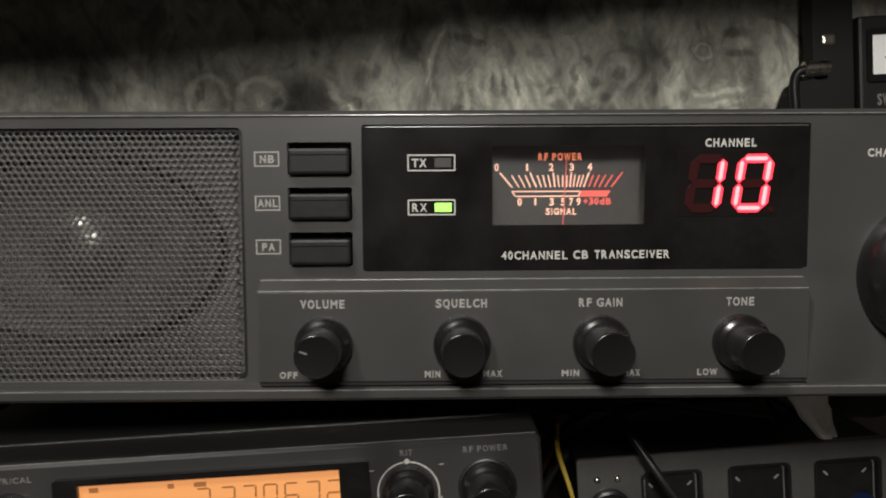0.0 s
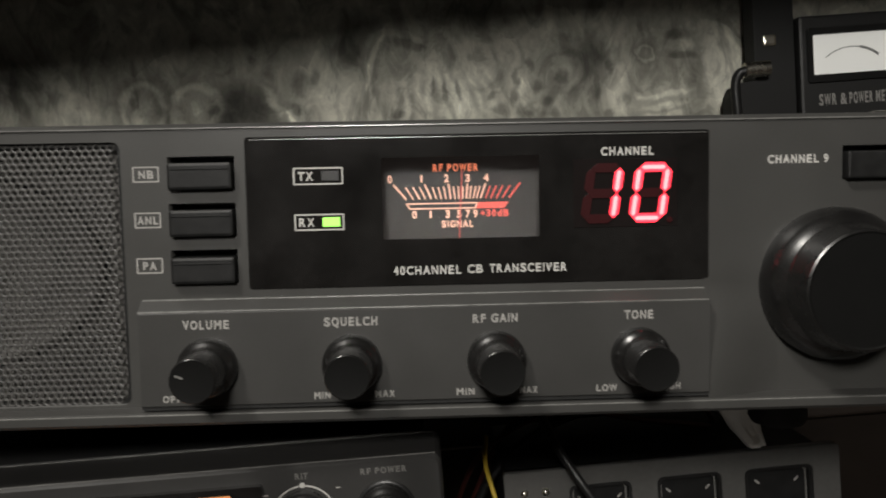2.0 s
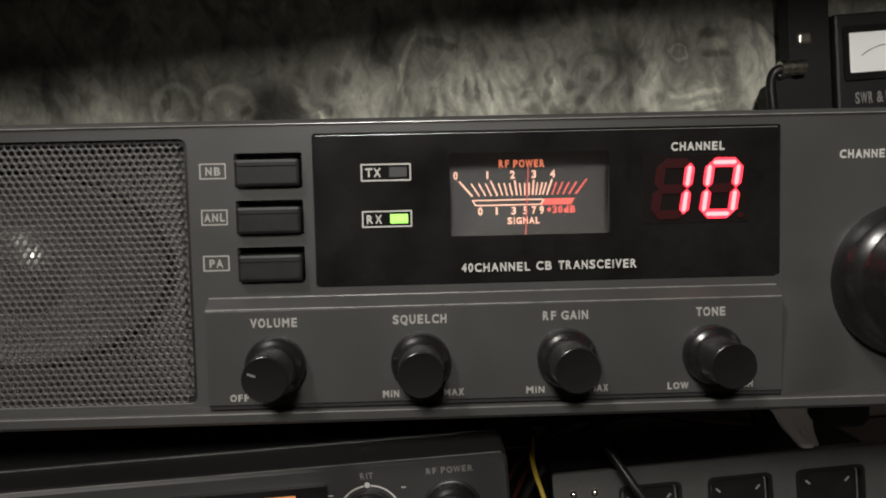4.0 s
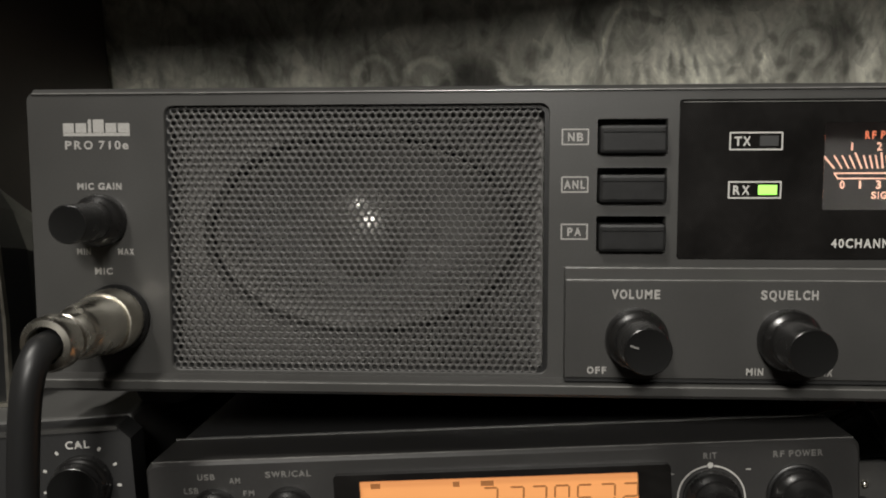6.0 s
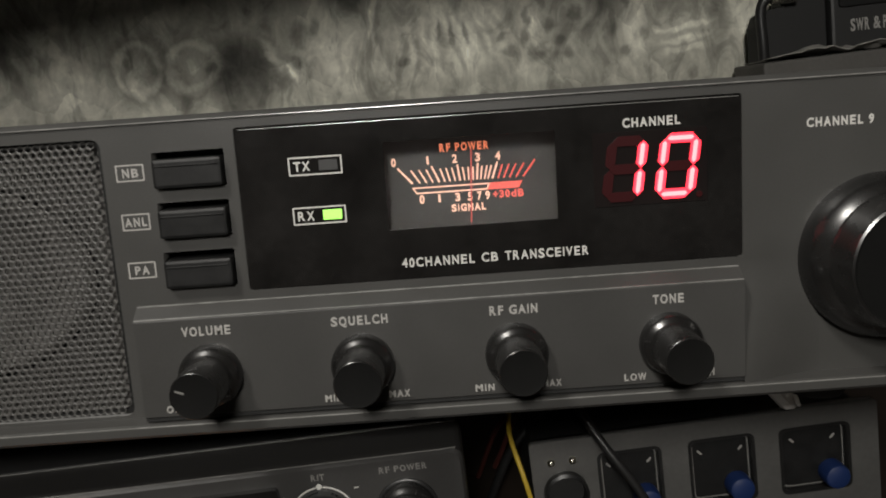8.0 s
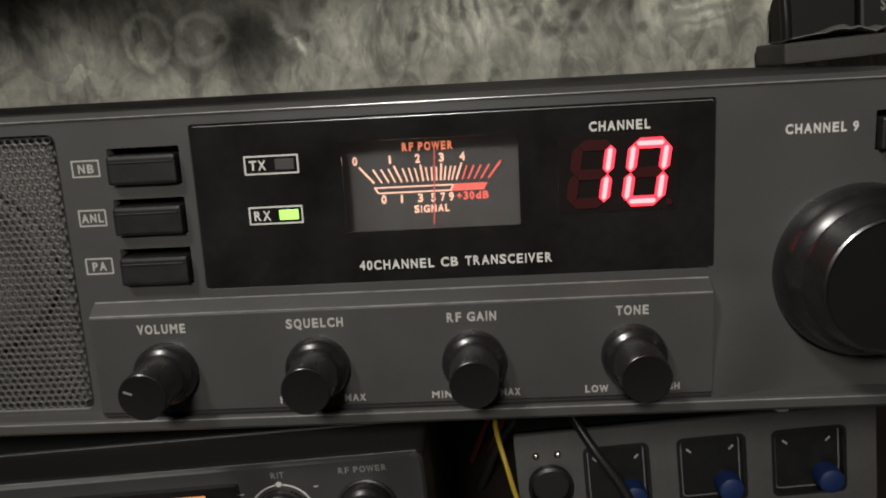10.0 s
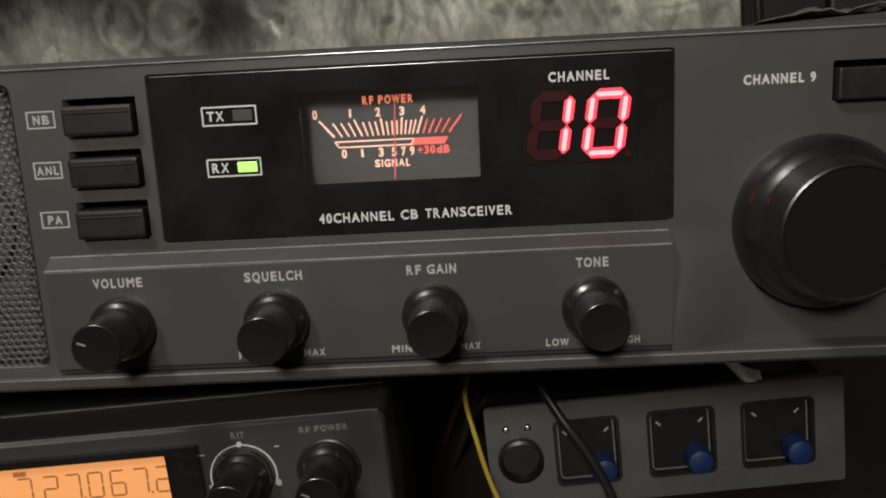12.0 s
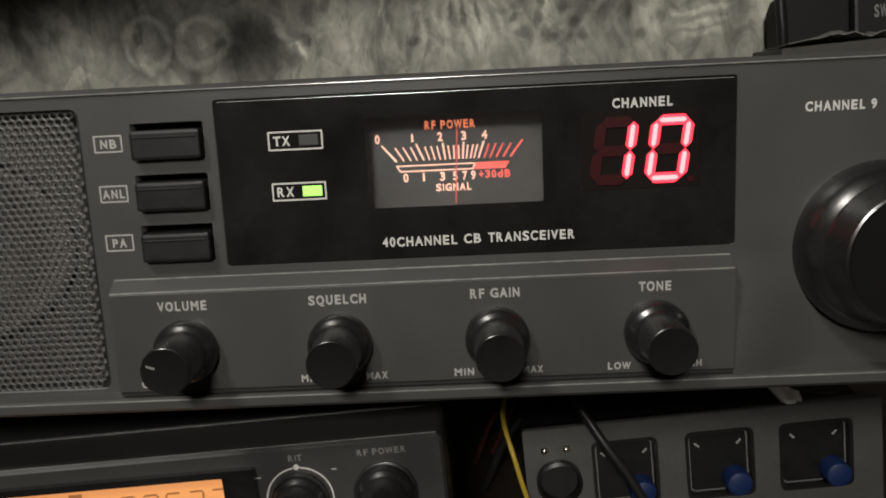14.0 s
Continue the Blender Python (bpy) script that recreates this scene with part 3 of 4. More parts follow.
part("grille_rim", hoop(rounded(GX0, GX1, GZ0, GZ1, 2.5), rounded(GX0 + 1.3, GX1 - 1.3, GZ0 + 1.3, GZ1 - 1.3, 1.8), 1.6, 4.5), BLACK, grille)
part("speaker_well", block(GX0 - 1, GX1 + 1, 24, 26, GZ0 - 1, GZ1 + 1), GASKET, cb)


def oval(a, b, cx, cz, n=48):
    return [(cx + a * math.cos(2 * math.pi * i / n), cz + b * math.sin(2 * math.pi * i / n)) for i in range(n)]


SX, SZ = -92.5, 161
speaker = part("loudspeaker", hoop(oval(56, 39, SX, SZ), oval(47, 30.5, SX, SZ), 8, 10), GASKET, cb, "oval paper loudspeaker behind the grille")
part("speaker_baffle", hoop([(GX0 - 0.5 if x < SX else GX1 + 0.5, GZ0 - 0.5 if z < SZ else GZ1 + 0.5) for x, z in oval(10, 10, SX, SZ)], oval(49, 32, SX, SZ), 7, 8), CONE, speaker)
cone = bmesh.new()
prev = None
for a, b, y in ((46, 29.5, 8.6), (44.5, 28, 7.4), (42.5, 26.5, 8.4), (14, 13, 13)):
    ring = [cone.verts.new((x * MM, y * MM, z * MM)) for x, z in oval(a, b, SX, SZ)]
    if prev:
        for i in range(len(ring)):
            j = (i + 1) % len(ring)
            cone.faces.new((prev[i], prev[j], ring[j], ring[i]))
    prev = ring
part("paper_cone", cone, CONE, speaker, smooth=True)
part("dust_dome", lathe([(14.2, 13.2), (13, 11.2), (10.4, 9.2), (6.8, 7.7), (3.2, 6.9), (0, 6.7)], SX, SZ), DOME, speaker, "glossy dust dome", True)

# display window
window = part("display_window", plate((-0.4, 139.0, 155.1, 200.3, 1.0), [(39.9, 87.4, 169.2, 193.8, 0.4)], 0.3, 1.5), PANEL, cb, "glossy black acrylic display window")
meter = part("signal_meter", block(34, 94, 11.1, 12, 163, 199), CARD, cb, "backlit signal meter with red needle")
part("meter_well", hoop(rounded(33.5, 94.5, 162.5, 199.5, 0.4), rounded(34.5, 93.5, 163.5, 198.5, 0.4), 1.6, 11.1), BLACK, cb)
MY = 10.95
tops = (250, 315, 360, 402, 440, 482, 517, 550, 585, 612, 645, 672, 700, 725, 755, 780, 810, 843, 882, 922, 968, 1022)
feet = (325, 368, 407, 443, 480, 512, 542, 572, 600, 627, 650, 675, 697, 718, 740, 760, 785, 818, 850, 885, 922, 963)
for i, (a, b) in enumerate(zip(tops, feet)):
    xa, xb = 42.9 + (a - 250) * 0.0496, 46.8 + (b - 325) * 0.0484
    big = i in (0, 4, 8, 12, 16, 21)
    za = 185.7 if big else 184.9
    if not big:
        xa += (xb - xa) * 0.16
    part("scale_tick", stroke(xa, za, xb, 181.2, 0.52 if big else 0.44, MY, bmesh.new()), SCALE if i <= 16 else SCALE_RED, meter)
for body, x, w in (("0", 41.9, 1.3), ("1", 51.4, 0.6), ("2", 58.9, 1.4), ("3", 65.3, 1.4), ("4", 70.9, 1.5)):
    lettering(body, x - w / 2, x + w / 2, 187.4, 2.2, MY, SCALE, meter, 0.035)
for body, x, w in (("0", 49.1, 1.4), ("1", 54.0, 0.6), ("3", 59.1, 1.4), ("5", 62.6, 1.3), ("7", 65.2, 1.3), ("9", 67.5, 1.3)):
    lettering(body, x - w / 2, x + w / 2, 176.7, 2.2, MY, SCALE, meter, 0.035)
lettering("+30dB", 69.0, 77.6, 176.8, 2.0, MY, SCALE_RED, meter, 0.038)
lettering("RF POWER", 54.9, 68.5, 190.6, 2.1, MY, SCALE_ORANGE, meter, 0.038)
lettering("SIGNAL", 57.2, 66.8, 173.7, 1.9, MY, SCALE, meter, 0.038)
bar = bmesh.new()
stroke(46.7, 179.9, 67.8, 179.9, 0.4, MY, bar), stroke(47.9, 178.4, 67.4, 178.4, 0.4, MY, bar)
stroke(46.7, 180.0, 47.9, 178.3, 0.4, MY, bar), stroke(68.2, 180.0, 67.3, 178.3, 0.4, MY, bar)
part("scale_bar", bar, SCALE, meter)
part("scale_bar", prism([(68.4, 180.1), (67.5, 178.2), (76.3, 178.2), (77.5, 180.1)], MY, MY + 0.1), SCALE_RED, meter)
part("needle", stroke(63.6, 190.0, 62.5, 169.4, 0.35, 10.2, bmesh.new()), NEEDLE, meter, "thin red needle")
for o in meter.children:      # the printed scale is a little larger than its window makes it seem
    o.matrix_basis = Matrix.Translation((0.0419, 0, 0.1873)) @ Matrix.Diagonal((1.0414, 1, 1.045, 1)) @ Matrix.Translation((-0.0418, 0, -0.1873))
pane = part("meter_pane", block(40.0, 87.3, 0.4, 1.0, 169.3, 193.7), GLASS, window, "clear meter pane")
pane.visible_shadow = False
PY = 0.18
for word, z0, z1, led in (("TX", 186.1, 191.3, LED_OFF), ("RX", 172.4, 177.4, GREEN_ON)):
    outline_box(13.5, 28.4, z0, z1, 0.45, PY, PRINT, window)
    lettering(word, 14.9, 19.5, (z0 + z1) / 2, 2.5, PY, PRINT, window, 0.03)
    part("indicator_lamp", block(21.9, 27.2, 0.05, 0.4, z0 + 1.1, z1 - 1.1, 0.15, 1), led, window, "lit green lamp" if word == "RX" else "unlit grey lamp")
lettering("40CHANNEL", 42.8, 63.3, 159.75, 2.5, PY, PRINT, window, 0.03)
lettering("CB", 65.2, 69.9, 159.85, 2.5, PY, PRINT, window, 0.03)
lettering("TRANSCEIVER", 71.9, 95.5, 159.9, 2.5, PY, PRINT, window, 0.03)
lettering("CHANNEL", 106.1, 122.1, 194.5, 2.4, PY, PRINT, window, 0.036)
display = part("channel_display", block(97.6, 129.4, 0.1, 0.4, 171.6, 192.2, 0.1, 1), RED_FILTER, window, "red seven segment channel display reading 10")
for digit, x in (("1", 99.2), ("0", 113.9)):
    for s in "abcdefg":
        lit = s in DIGITS[digit]
        part("segment", segment(s, x + 0.2, 172.8, 11.4, 18.1, 2.75, 0.145, -0.25, 0.08), RED_ON if lit else RED_OFF, display)
        if lit:
            core = segment(s, x + 0.98, 173.58, 9.84, 16.54, 1.18, 0.145, -0.33, 0.7)
            part("segment_core", core, RED_CORE, display)
part("segment", lathe([(0.9, 0), (0.9, -0.25), (0, -0.25)], 126.9, 173.6, 12), RED_OFF, display)

# push buttons with their printed labels
for word, zb, x0, x1, za in (("NB", 185.0, -32.0, -27.6, 190.1), ("ANL", 171.1, -33.0, -26.9, 176.5), ("PA", 157.0, -31.9, -27.9, 162.9)):
    button = part("push_button", block(-23.1, -4.2, -2.8, 10, zb + 0.35, zb + 8.3, 0.9), BUTTON, cb, "black plastic push button")
    part("button_ridge", block(-22.3, -5.0, -3.1, -2.6, zb + 6.2, zb + 6.6, 0.15, 1), BUTTON, button)
    outline_box(-33.8, -26.0, za - 2.35, za + 2.35, 0.42, -0.12, PRINT_DIM, bezel)
    lettering(word, x0, x1, za, 2.3, -0.12, PRINT_DIM, bezel, 0.036)
part("push_button", block(180.5, 201.5, -2.8, 10, 184.9, 193.2, 0.6), BUTTON, cb, "black plastic push button")
lettering("CHANNEL 9", 156.9, 175.6, 191.2, 2.4, -0.12, PRINT, bezel, 0.036)


def knob(cx, cz, y, r, r_end, length, group_parent, mark=None):
    """A black control knob: a wide collar with a rounded shoulder and a long stem with a crisp flat end."""
    k = part("knob", lathe([(r, y), (r, y - 2.4), (r - 0.15, y - 3.1), (r - 0.5, y - 3.7), (r - 1.0, y - 4.2), (r_end + 0.55, y - 4.8), (r_end + 0.15, y - 5.2), (r_end, y - 5.9), (r_end - 0.1, y - length + 0.35),
             (r_end - 0.18, y - length + 0.14), (r_end - 0.4, y - length)], cx, cz, 48), KNOB, group_parent, "stepped black plastic knob", True)
    part("knob_end", lathe([(r_end - 0.4, y - length), (r_end - 1.4, y - length + 0.12), (0, y - length + 0.2)], cx, cz, 48), KNOB_TOP, k, "", True)
    if mark is not None:
        a = radians(mark)
        s = stroke(cx + 2.6 * math.cos(a), cz + 2.6 * math.sin(a), cx + 5.0 * math.cos(a), cz + 5.0 * math.sin(a), 0.55, y - length - 0.05, bmesh.new())
        part("pointer_mark", s, PRINT_FAINT, k)
    return k


for cx, mark in ((-12.5, 160), (30.0, None), (73.1, None), (116.4, None)):
    knob(cx, 132.8, -5.0, 8.8, 6.5, 18.4, cb, mark)
SY = -5.12
for word, x0, x1 in (("VOLUME", -19.6, -6.0), ("SQUELCH", 22.0, 37.8), ("RF GAIN", 66.2, 79.6), ("TONE", 111.8, 120.5)):
    lettering(word, x0, x1, 145.5, 2.5, SY, PRINT_DIM, cb, 0.036)
for word, x0, x1 in (("OFF", -26.3, -20.8), ("MIN", 18.5, 23.3), ("MAX", 36.6, 42.5), ("MIN", 61.0, 66.4), ("MAX", 79.9, 85.4), ("LOW", 103.2, 109.5), ("HIGH", 122.6, 128.8)):
    lettering(word, x0, x1, 123.45, 1.95, SY, PRINT_DIM, cb, 0.036)

# large channel knob
BX, BZ = 178.0, 152.9
big = part("channel_knob", lathe([(23.5, 0), (23.5, -2.2), (23.2, -4.0), (22.5, -6.0), (21.4, -7.8), (20.2, -9.0), (19.3, -9.9)], BX, BZ, 240, 1, 0.12), KNOB, cb, "large ribbed black channel knob", True)
part("knob_drum", lathe([(19.3, -9.8), (18.7, -10.8), (17.9, -18.4), (17.6, -19.2), (17.0, -19.5)], BX, BZ, 90), KNOB, big, "", True)
part("knob_end", lathe([(17.0, -19.5), (16.4, -19.3), (0, -19.2)], BX, BZ, 90), KNOB_TOP, big)

# microphone gain knob, socket and badge on the left end
knob(-170.2, 166.0, 0.0, 7.9, 5.6, 20, cb)
badge = part("badge", block(-180.7, -160.5, -0.1, 0.02, 191.0, 191.9), PRINT_DIM, bezel, "plain pale maker's mark")
for x0, x1, z1 in ((-180.7, -177.4, 194.8), (-176.9, -173.6, 194.8), (-173.1, -172.1, 195.9), (-171.6, -168.3, 195.9), (-167.8, -164.5, 194.8), (-164.0, -160.5, 194.8)):
    part("badge_bar", block(x0, x1, -0.1, 0.02, 192.0, z1), PRINT_DIM, badge)
lettering("PRO 710e", -180.3, -161.0, 188.4, 2.4, -0.12, PRINT_DIM, bezel)
lettering("MIC GAIN", -177.1, -163.6, 176.2, 1.9, -0.12, PRINT_DIM, bezel, 0.036)
lettering("MIN", -178.0, -173.8, 156.7, 1.8, -0.12, PRINT_DIM, bezel, 0.036)
lettering("MAX", -165.4, -160.5, 156.7, 1.8, -0.12, PRINT_DIM, bezel, 0.036)
lettering("MIC", -172.7, -167.3, 150.8, 1.9, -0.12, PRINT_DIM, bezel, 0.036)
CX, CZ = -166.4, 136.6
part("microphone_socket", lathe([(10.2, 0), (10.2, -1.6), (9.4, -2.4), (8.8, -2.4), (8.8, 0)], CX, CZ, 40), BLACK, cb, "", True)
for fx, fy, zb in ((-165, 34, 103.2), (183, 50, 95.0)):
    foot = part("rubber_foot", lathe([(0, -115), (10.6, -115), (10.4, -zb - 2), (9.2, -zb), (0, -zb)], fx, 0, 28), RUBBER, cb, "", True)
    foot.matrix_basis = pose(0, fy * MM, 0, -90, 0, 0)

plug = thing("microphone_plug", LEAN, "nickel plated microphone plug with black cable", "microphone plug")
part("plug_ring", lathe([(8.7, -1.2), (9.4, -2.0), (9.4, -9.5), (9.0, -10.2), (8.2, -10.4)], CX, CZ, 60, 1, 0.25), CHROME_WORN, plug, "", True)
part("plug_body", lathe([(8.4, -10.2), (8.4, -12.0), (8.1, -19.0), (7.5, -24.0), (6.9, -25.5), (6.3, -26.2)], CX, CZ, 48), CHROME, plug, "", True)
part("plug_neck", lathe([(6.3, -26.0), (5.9, -27.0), (5.9, -29.0), (6.6, -29.6), (6.6, -31.8), (5.9, -32.4), (5.9, -34.4), (7.3, -35.0), (7.3, -39.4), (6.6, -40.6), (5.0, -41.0), (4.6, -40.0)], CX, CZ, 48), CHROME, plug, "", True)
part("cable", tube([(CX, -37, CZ), (CX - 0.5, -43, CZ - 1.5), (CX - 1.5, -46.5, CZ - 8), (CX - 3, -47, CZ - 22), (CX - 5, -46, CZ - 50), (CX - 6, -46, CZ - 85), (CX - 10, -48, 12), (CX - 30, -60, 3)], 3.9, 14), CABLE, plug, "thick black microphone cable", True)

# ---------------------------------------------------------------- the lower transceiver
low = thing("lower_transceiver", pose(0, 0, 0), "black transceiver with glowing amber frequency display", "radio")
LX0, LX1, LT = -157.5, 61.8, 98.0
part("case", block(LX0 + 5, LX1 - 5, 28.5, 250, 8, LT + 0.9, 0.8), CASE, low)
front = bmesh.new()
rings = []
for y, i in ((6, 1.2), (7, 0.3), (10, 0), (29, 0), (31, 3)):
    rings.append([front.verts.new((x * MM, y * MM, z * MM)) for x, z in rounded(LX0 + i, LX1 - i, 10 + i, LT - i, 3.0, 4)])
for a, b in zip(rings, rings[1:]):
    for i in range(len(a)):
        j = (i + 1) % len(a)
        front.faces.new((a[i], a[j], b[j], b[i]))
front.faces.new(rings[0])
front.faces.new(rings[-1][::-1])
front = part("front_panel", front, mat("charcoal_plastic", (0.032, 0.031, 0.030), 0.45, grain=0.12, grain_size=0.0008, stain=0.2, bump=0.2, rough_var=0.08), low)
for fx in (-140, 45):
    for fy in (45, 230):
        part("rubber_foot", block(fx - 8, fx + 8, fy - 8, fy + 8, 0, 8.2, 1), RUBBER, low)
# highlight lines on the lower front's top edges, put in as pale beads
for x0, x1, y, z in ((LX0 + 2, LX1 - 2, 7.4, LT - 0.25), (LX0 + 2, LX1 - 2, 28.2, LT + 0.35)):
    part("highlight_bead", tube([(x0, y, z), ((x0 + x1) / 2, y, z), (x1, y, z)], 0.22, 8, 12), EDGE, low, "", True)
bez = part("display_bezel", hoop(rounded(-97.2, 5.2, 69, 92.8, 1.2), rounded(-89.2, -4.6, 75.6, 90.7, 0.5), 3.6, 8.0), PANEL, low, "glossy black display surround")
lcd = part("amber_display", block(-90, -3.8, 5.2, 7, 74.8, 91.5), LCD, low, "glowing amber liquid crystal display")
LCY = 5.1
x = -52.0
for ch in "727.067.2":
    if ch == ".":
        part("segment", block(x - 1.6, x - 0.8, LCY, LCY + 0.1, 78.5, 79.3), LCD_INK, lcd)
        continue
    for s in DIGITS[ch]:
        part("segment", segment(s, x, 78.5, 4.9, 8.6, 0.62, 0.06, LCY, 0.1), LCD_INK, lcd)
    x += 8.0 if x < -51 else 6.9
for bx0, bx1, bz in ((-86, -83, 88.6), (-60.5, -58.5, 88.4), (-52.0, -48.0, 88.4), (-84, -66, 81)):
    part("segment", block(bx0, bx1, LCY, LCY + 0.1, bz - 0.9, bz + 0.7 if bz > 82 else bz + 0.2), LCD_INK, lcd)
lettering("FREQUENCY", -33, -15, 73.4, 2.0, 3.4, PRINT_DIM, bez)
lettering("CHANNEL", -72, -58, 73.4, 2.0, 3.4, PRINT_DIM, bez)
FY = 5.85
lettering("RIT", 15.4, 19.4, 94.2, 1.9, FY, PRINT_FAINT, front)
lettering("RF POWER", 36.0, 50.5, 94.0, 1.9, FY, PRINT_FAINT, front)
lettering("SWR/CAL", -119.0, -104.5, 93.2, 1.9, FY, PRINT_FAINT, front)
lettering("FM", -126.3, -122.8, 87.5, 1.7, FY, PRINT_FAINT, front)
lettering("LSB", -145.2, -140.6, 88.8, 1.8, FY, PRINT_FAINT, front)
lettering("USB", -140.5, -135.0, 93.0, 1.8, FY, PRINT_FAINT, front)
lettering("AM", -130.5, -127.0, 91.6, 1.8, FY, PRINT_FAINT, front)
for cx, r, mark in ((17.4, 8.6, 155), (43.2, 8.6, 155), (-135.8, 8.2, None), (-112.0, 8.2, None)):
    k = knob(cx, 81.0, 6.0, r, r - 2.0, 19, low, mark)
arc = bmesh.new()
for a0 in range(-20, 200, 4):
    if 84 <= a0 <= 92:
        continue
    a, b = radians(a0), radians(a0 + 4)
    stroke(17.4 + 10.0 * math.cos(a), 81 + 10.0 * math.sin(a), 17.4 + 10.0 * math.cos(b), 81 + 10.0 * math.sin(b), 0.45, FY, arc)
part("dial_arc", arc, PRINT, front)
part("dial_dot", lathe([(0.9, 6), (0.9, 5.85), (0, 5.85)], 17.4, 91.2, 14), PRINT, front)
for bx, bz, h in ((5.8, 88.8, 0.4), (28.6, 89.6, 0.4), (7.2, 78.0, 2.0), (27.6, 78.0, 2.0)):
    part("dial_mark", block(bx - 0.7, bx + 0.7, FY, FY + 0.1, bz - h / 2, bz + h / 2), PRINT_DIM, front)
part("knob_ring", lathe([(9.6, 6), (9.6, 5.2), (9.1, 4.9), (8.7, 4.9)], 43.2, 81, 48), BLACK, low, "", True)
# pad on which the upper set's middle rests
tagged(part("rubber_pad", block(10, 50, 140, 180, 97.0, 110.5, 2), RUBBER), "black rubber pad between the two radio sets", "rubber pad")

# ---------------------------------------------------------------- tuner and small loudspeaker at the left end
tuner = thing("antenna_tuner", pose(-0.160, 0.004, 0, 0, 0, 6), "black antenna tuner box with calibration knob", "antenna tuner")
part("case", block(-150, -3, 12, 190, 6, 111.9, 1.5), mat("grey_steel_cover", (0.085, 0.084, 0.08), 0.5, grain=0.12, stain=0.2, bump=0.2), tuner)
tf = part("front_panel", prism([(-152, 4), (-152, 111), (-4, 111), (0, 107), (0, 4)], 0, 12), CASE, tuner)
part("front_edge", prism([(-152, 110.2), (-152, 111.3), (-4, 111.3), (-3.4, 110.6), (-4.4, 110.2)], -0.5, 2.0), FACE, tuner)
for fx in (-135, -15):
    for fy in (25, 170):
        part("rubber_foot", block(fx - 7, fx + 7, fy - 7, fy + 7, 0, 6.2, 1), RUBBER, tuner)
knob(-15.5, 94.0, 0, 9.0, 7.8, 9, tuner)
lettering("CAL", -20.0, -12.6, 106.2, 2.4, -0.12, PRINT, tf)
for i in range(7):
    a = radians(-10 + 34 * i)
    part("dial_mark", stroke(-16 + 11.0 * math.cos(a), 94.5 + 11.0 * math.sin(a), -16 + 12.2 * math.cos(a), 94.5 + 12.2 * math.sin(a), 0.8, -0.12, bmesh.new()), PRINT, tf)
part("printed_mark", block(-36, -32.5, -0.12, 0, 101.5, 104.5), PRINT, tf)

box = thing("small_loudspeaker", pose(-0.2130, 0.030, 0.1121), "small black loudspeaker with mesh front and silver rim", "loudspeaker")
outline = [(0, 0), (1.5, 30), (1, 55), (-3, 70), (-8, 79), (-17, 84), (-75, 84), (-84, 79), (-89, 70), (-92, 55), (-92, 0)]
inner = [(-1.2, 1.3), (0.3, 30), (-0.2, 54.8), (-4.1, 69.3), (-8.9, 77.9), (-17.4, 82.6), (-74.2, 81.2), (-82, 76.8), (-86.6, 68.6), (-89.4, 54.5), (-89.4, 2.6)]
shell = bmesh.new()
rows = []
for y, k in ((1, 1.0), (20, 0.96), (55, 0.80), (60, 0.76)):
    rows.append([shell.verts.new(Vector((-46 + (x + 46) * k, y, z * (k if z > 1 else 1))) * MM) for x, z in outline])
for a, b in zip(rows, rows[1:]):
    for n in range(len(a)):
        shell.faces.new((a[n], a[(n + 1) % len(a)], b[(n + 1) % len(a)], b[n]))
shell.faces.new(rows[0])
shell.faces.new(rows[-1][::-1])
part("cabinet", shell, BLACK, box)
part("rim", hoop(outline, inner, -1.2, 1.0), CHROME_WORN, box, "thin silver rim")
link("mesh_front", perforated(-86, -5, 4.5, 66, -0.4, 2.7, 0.95, 0.8), mat("dark_mesh_metal", (0.13, 0.13, 0.13), 0.3, metal=0.7), box, "dark metal mesh")

# ---------------------------------------------------------------- silver switch box at the right end
sw = thing("switch_box", pose(0.0897, 0.112, 0, 0, -0.5, 0), "silver switch box with black square dials and blue caps", "switch box")
holes = [(29.6, 56.4, 13.0, 42.2, 3), (69.6, 97.2, 13.0, 42.4, 3), (109.4, 139.0, 13.0, 42.2, 3)]
part("case", block(2, 150, 4, 90, 3, 46, 1.0), RUBBER, sw)
part("front_plate", plate((0, 152.2, 3, 50.8, 1.5), holes, -1.5, 3.8), SILVER, sw, "brushed silver front plate")
for fx in (15, 138):
    for fy in (15, 75):
        part("rubber_foot", block(fx - 6, fx + 6, fy - 6, fy + 6, 0, 3.2), RUBBER, sw)
for x0, x1, z0, z1, r in holes:
    well = part("switch_well", hoop(rounded(x0 - 0.8, x1 + 0.8, z0 - 0.8, z1 + 0.8, r), rounded(x0 + 0.6, x1 - 0.6, z0 + 0.6, z1 - 0.6, r - 0.6), -1.9, 3.0), BLACK, sw)
    part("switch_face", block(x0 + 0.4, x1 - 0.4, 1.5, 3.6, z0 + 0.4, z1 - 0.4), BUTTON, well)
    part("printed_outline", hoop(rounded(x0 + 1.2, x1 - 1.2, z0 + 1.2, z1 - 1.2, r - 0.8), rounded(x0 + 1.75, x1 - 1.75, z0 + 1.75, z1 - 1.75, r - 1.2), 1.25, 1.5), PRINT_FAINT, well, "pale printed line")
    cx, cz = (x0 + x1) / 2, (z0 + z1) / 2 - 1
    for a in (45, 135):
        a = radians(a)
        part("dial_mark", stroke(cx + 11.4 * math.cos(a), cz + 11.4 * math.sin(a), cx + 14 * math.cos(a), cz + 14 * math.sin(a), 0.9, 1.3, bmesh.new()), PRINT_DIM, well)
    part("blue_cap", lathe([(5.6, 2), (5.6, -5.0), (5.1, -6.2), (3.6, -6.9), (0, -7.1)], x1 - 7.2, z0 + 6.4, 28), BLUE, sw, "round blue cap", True)
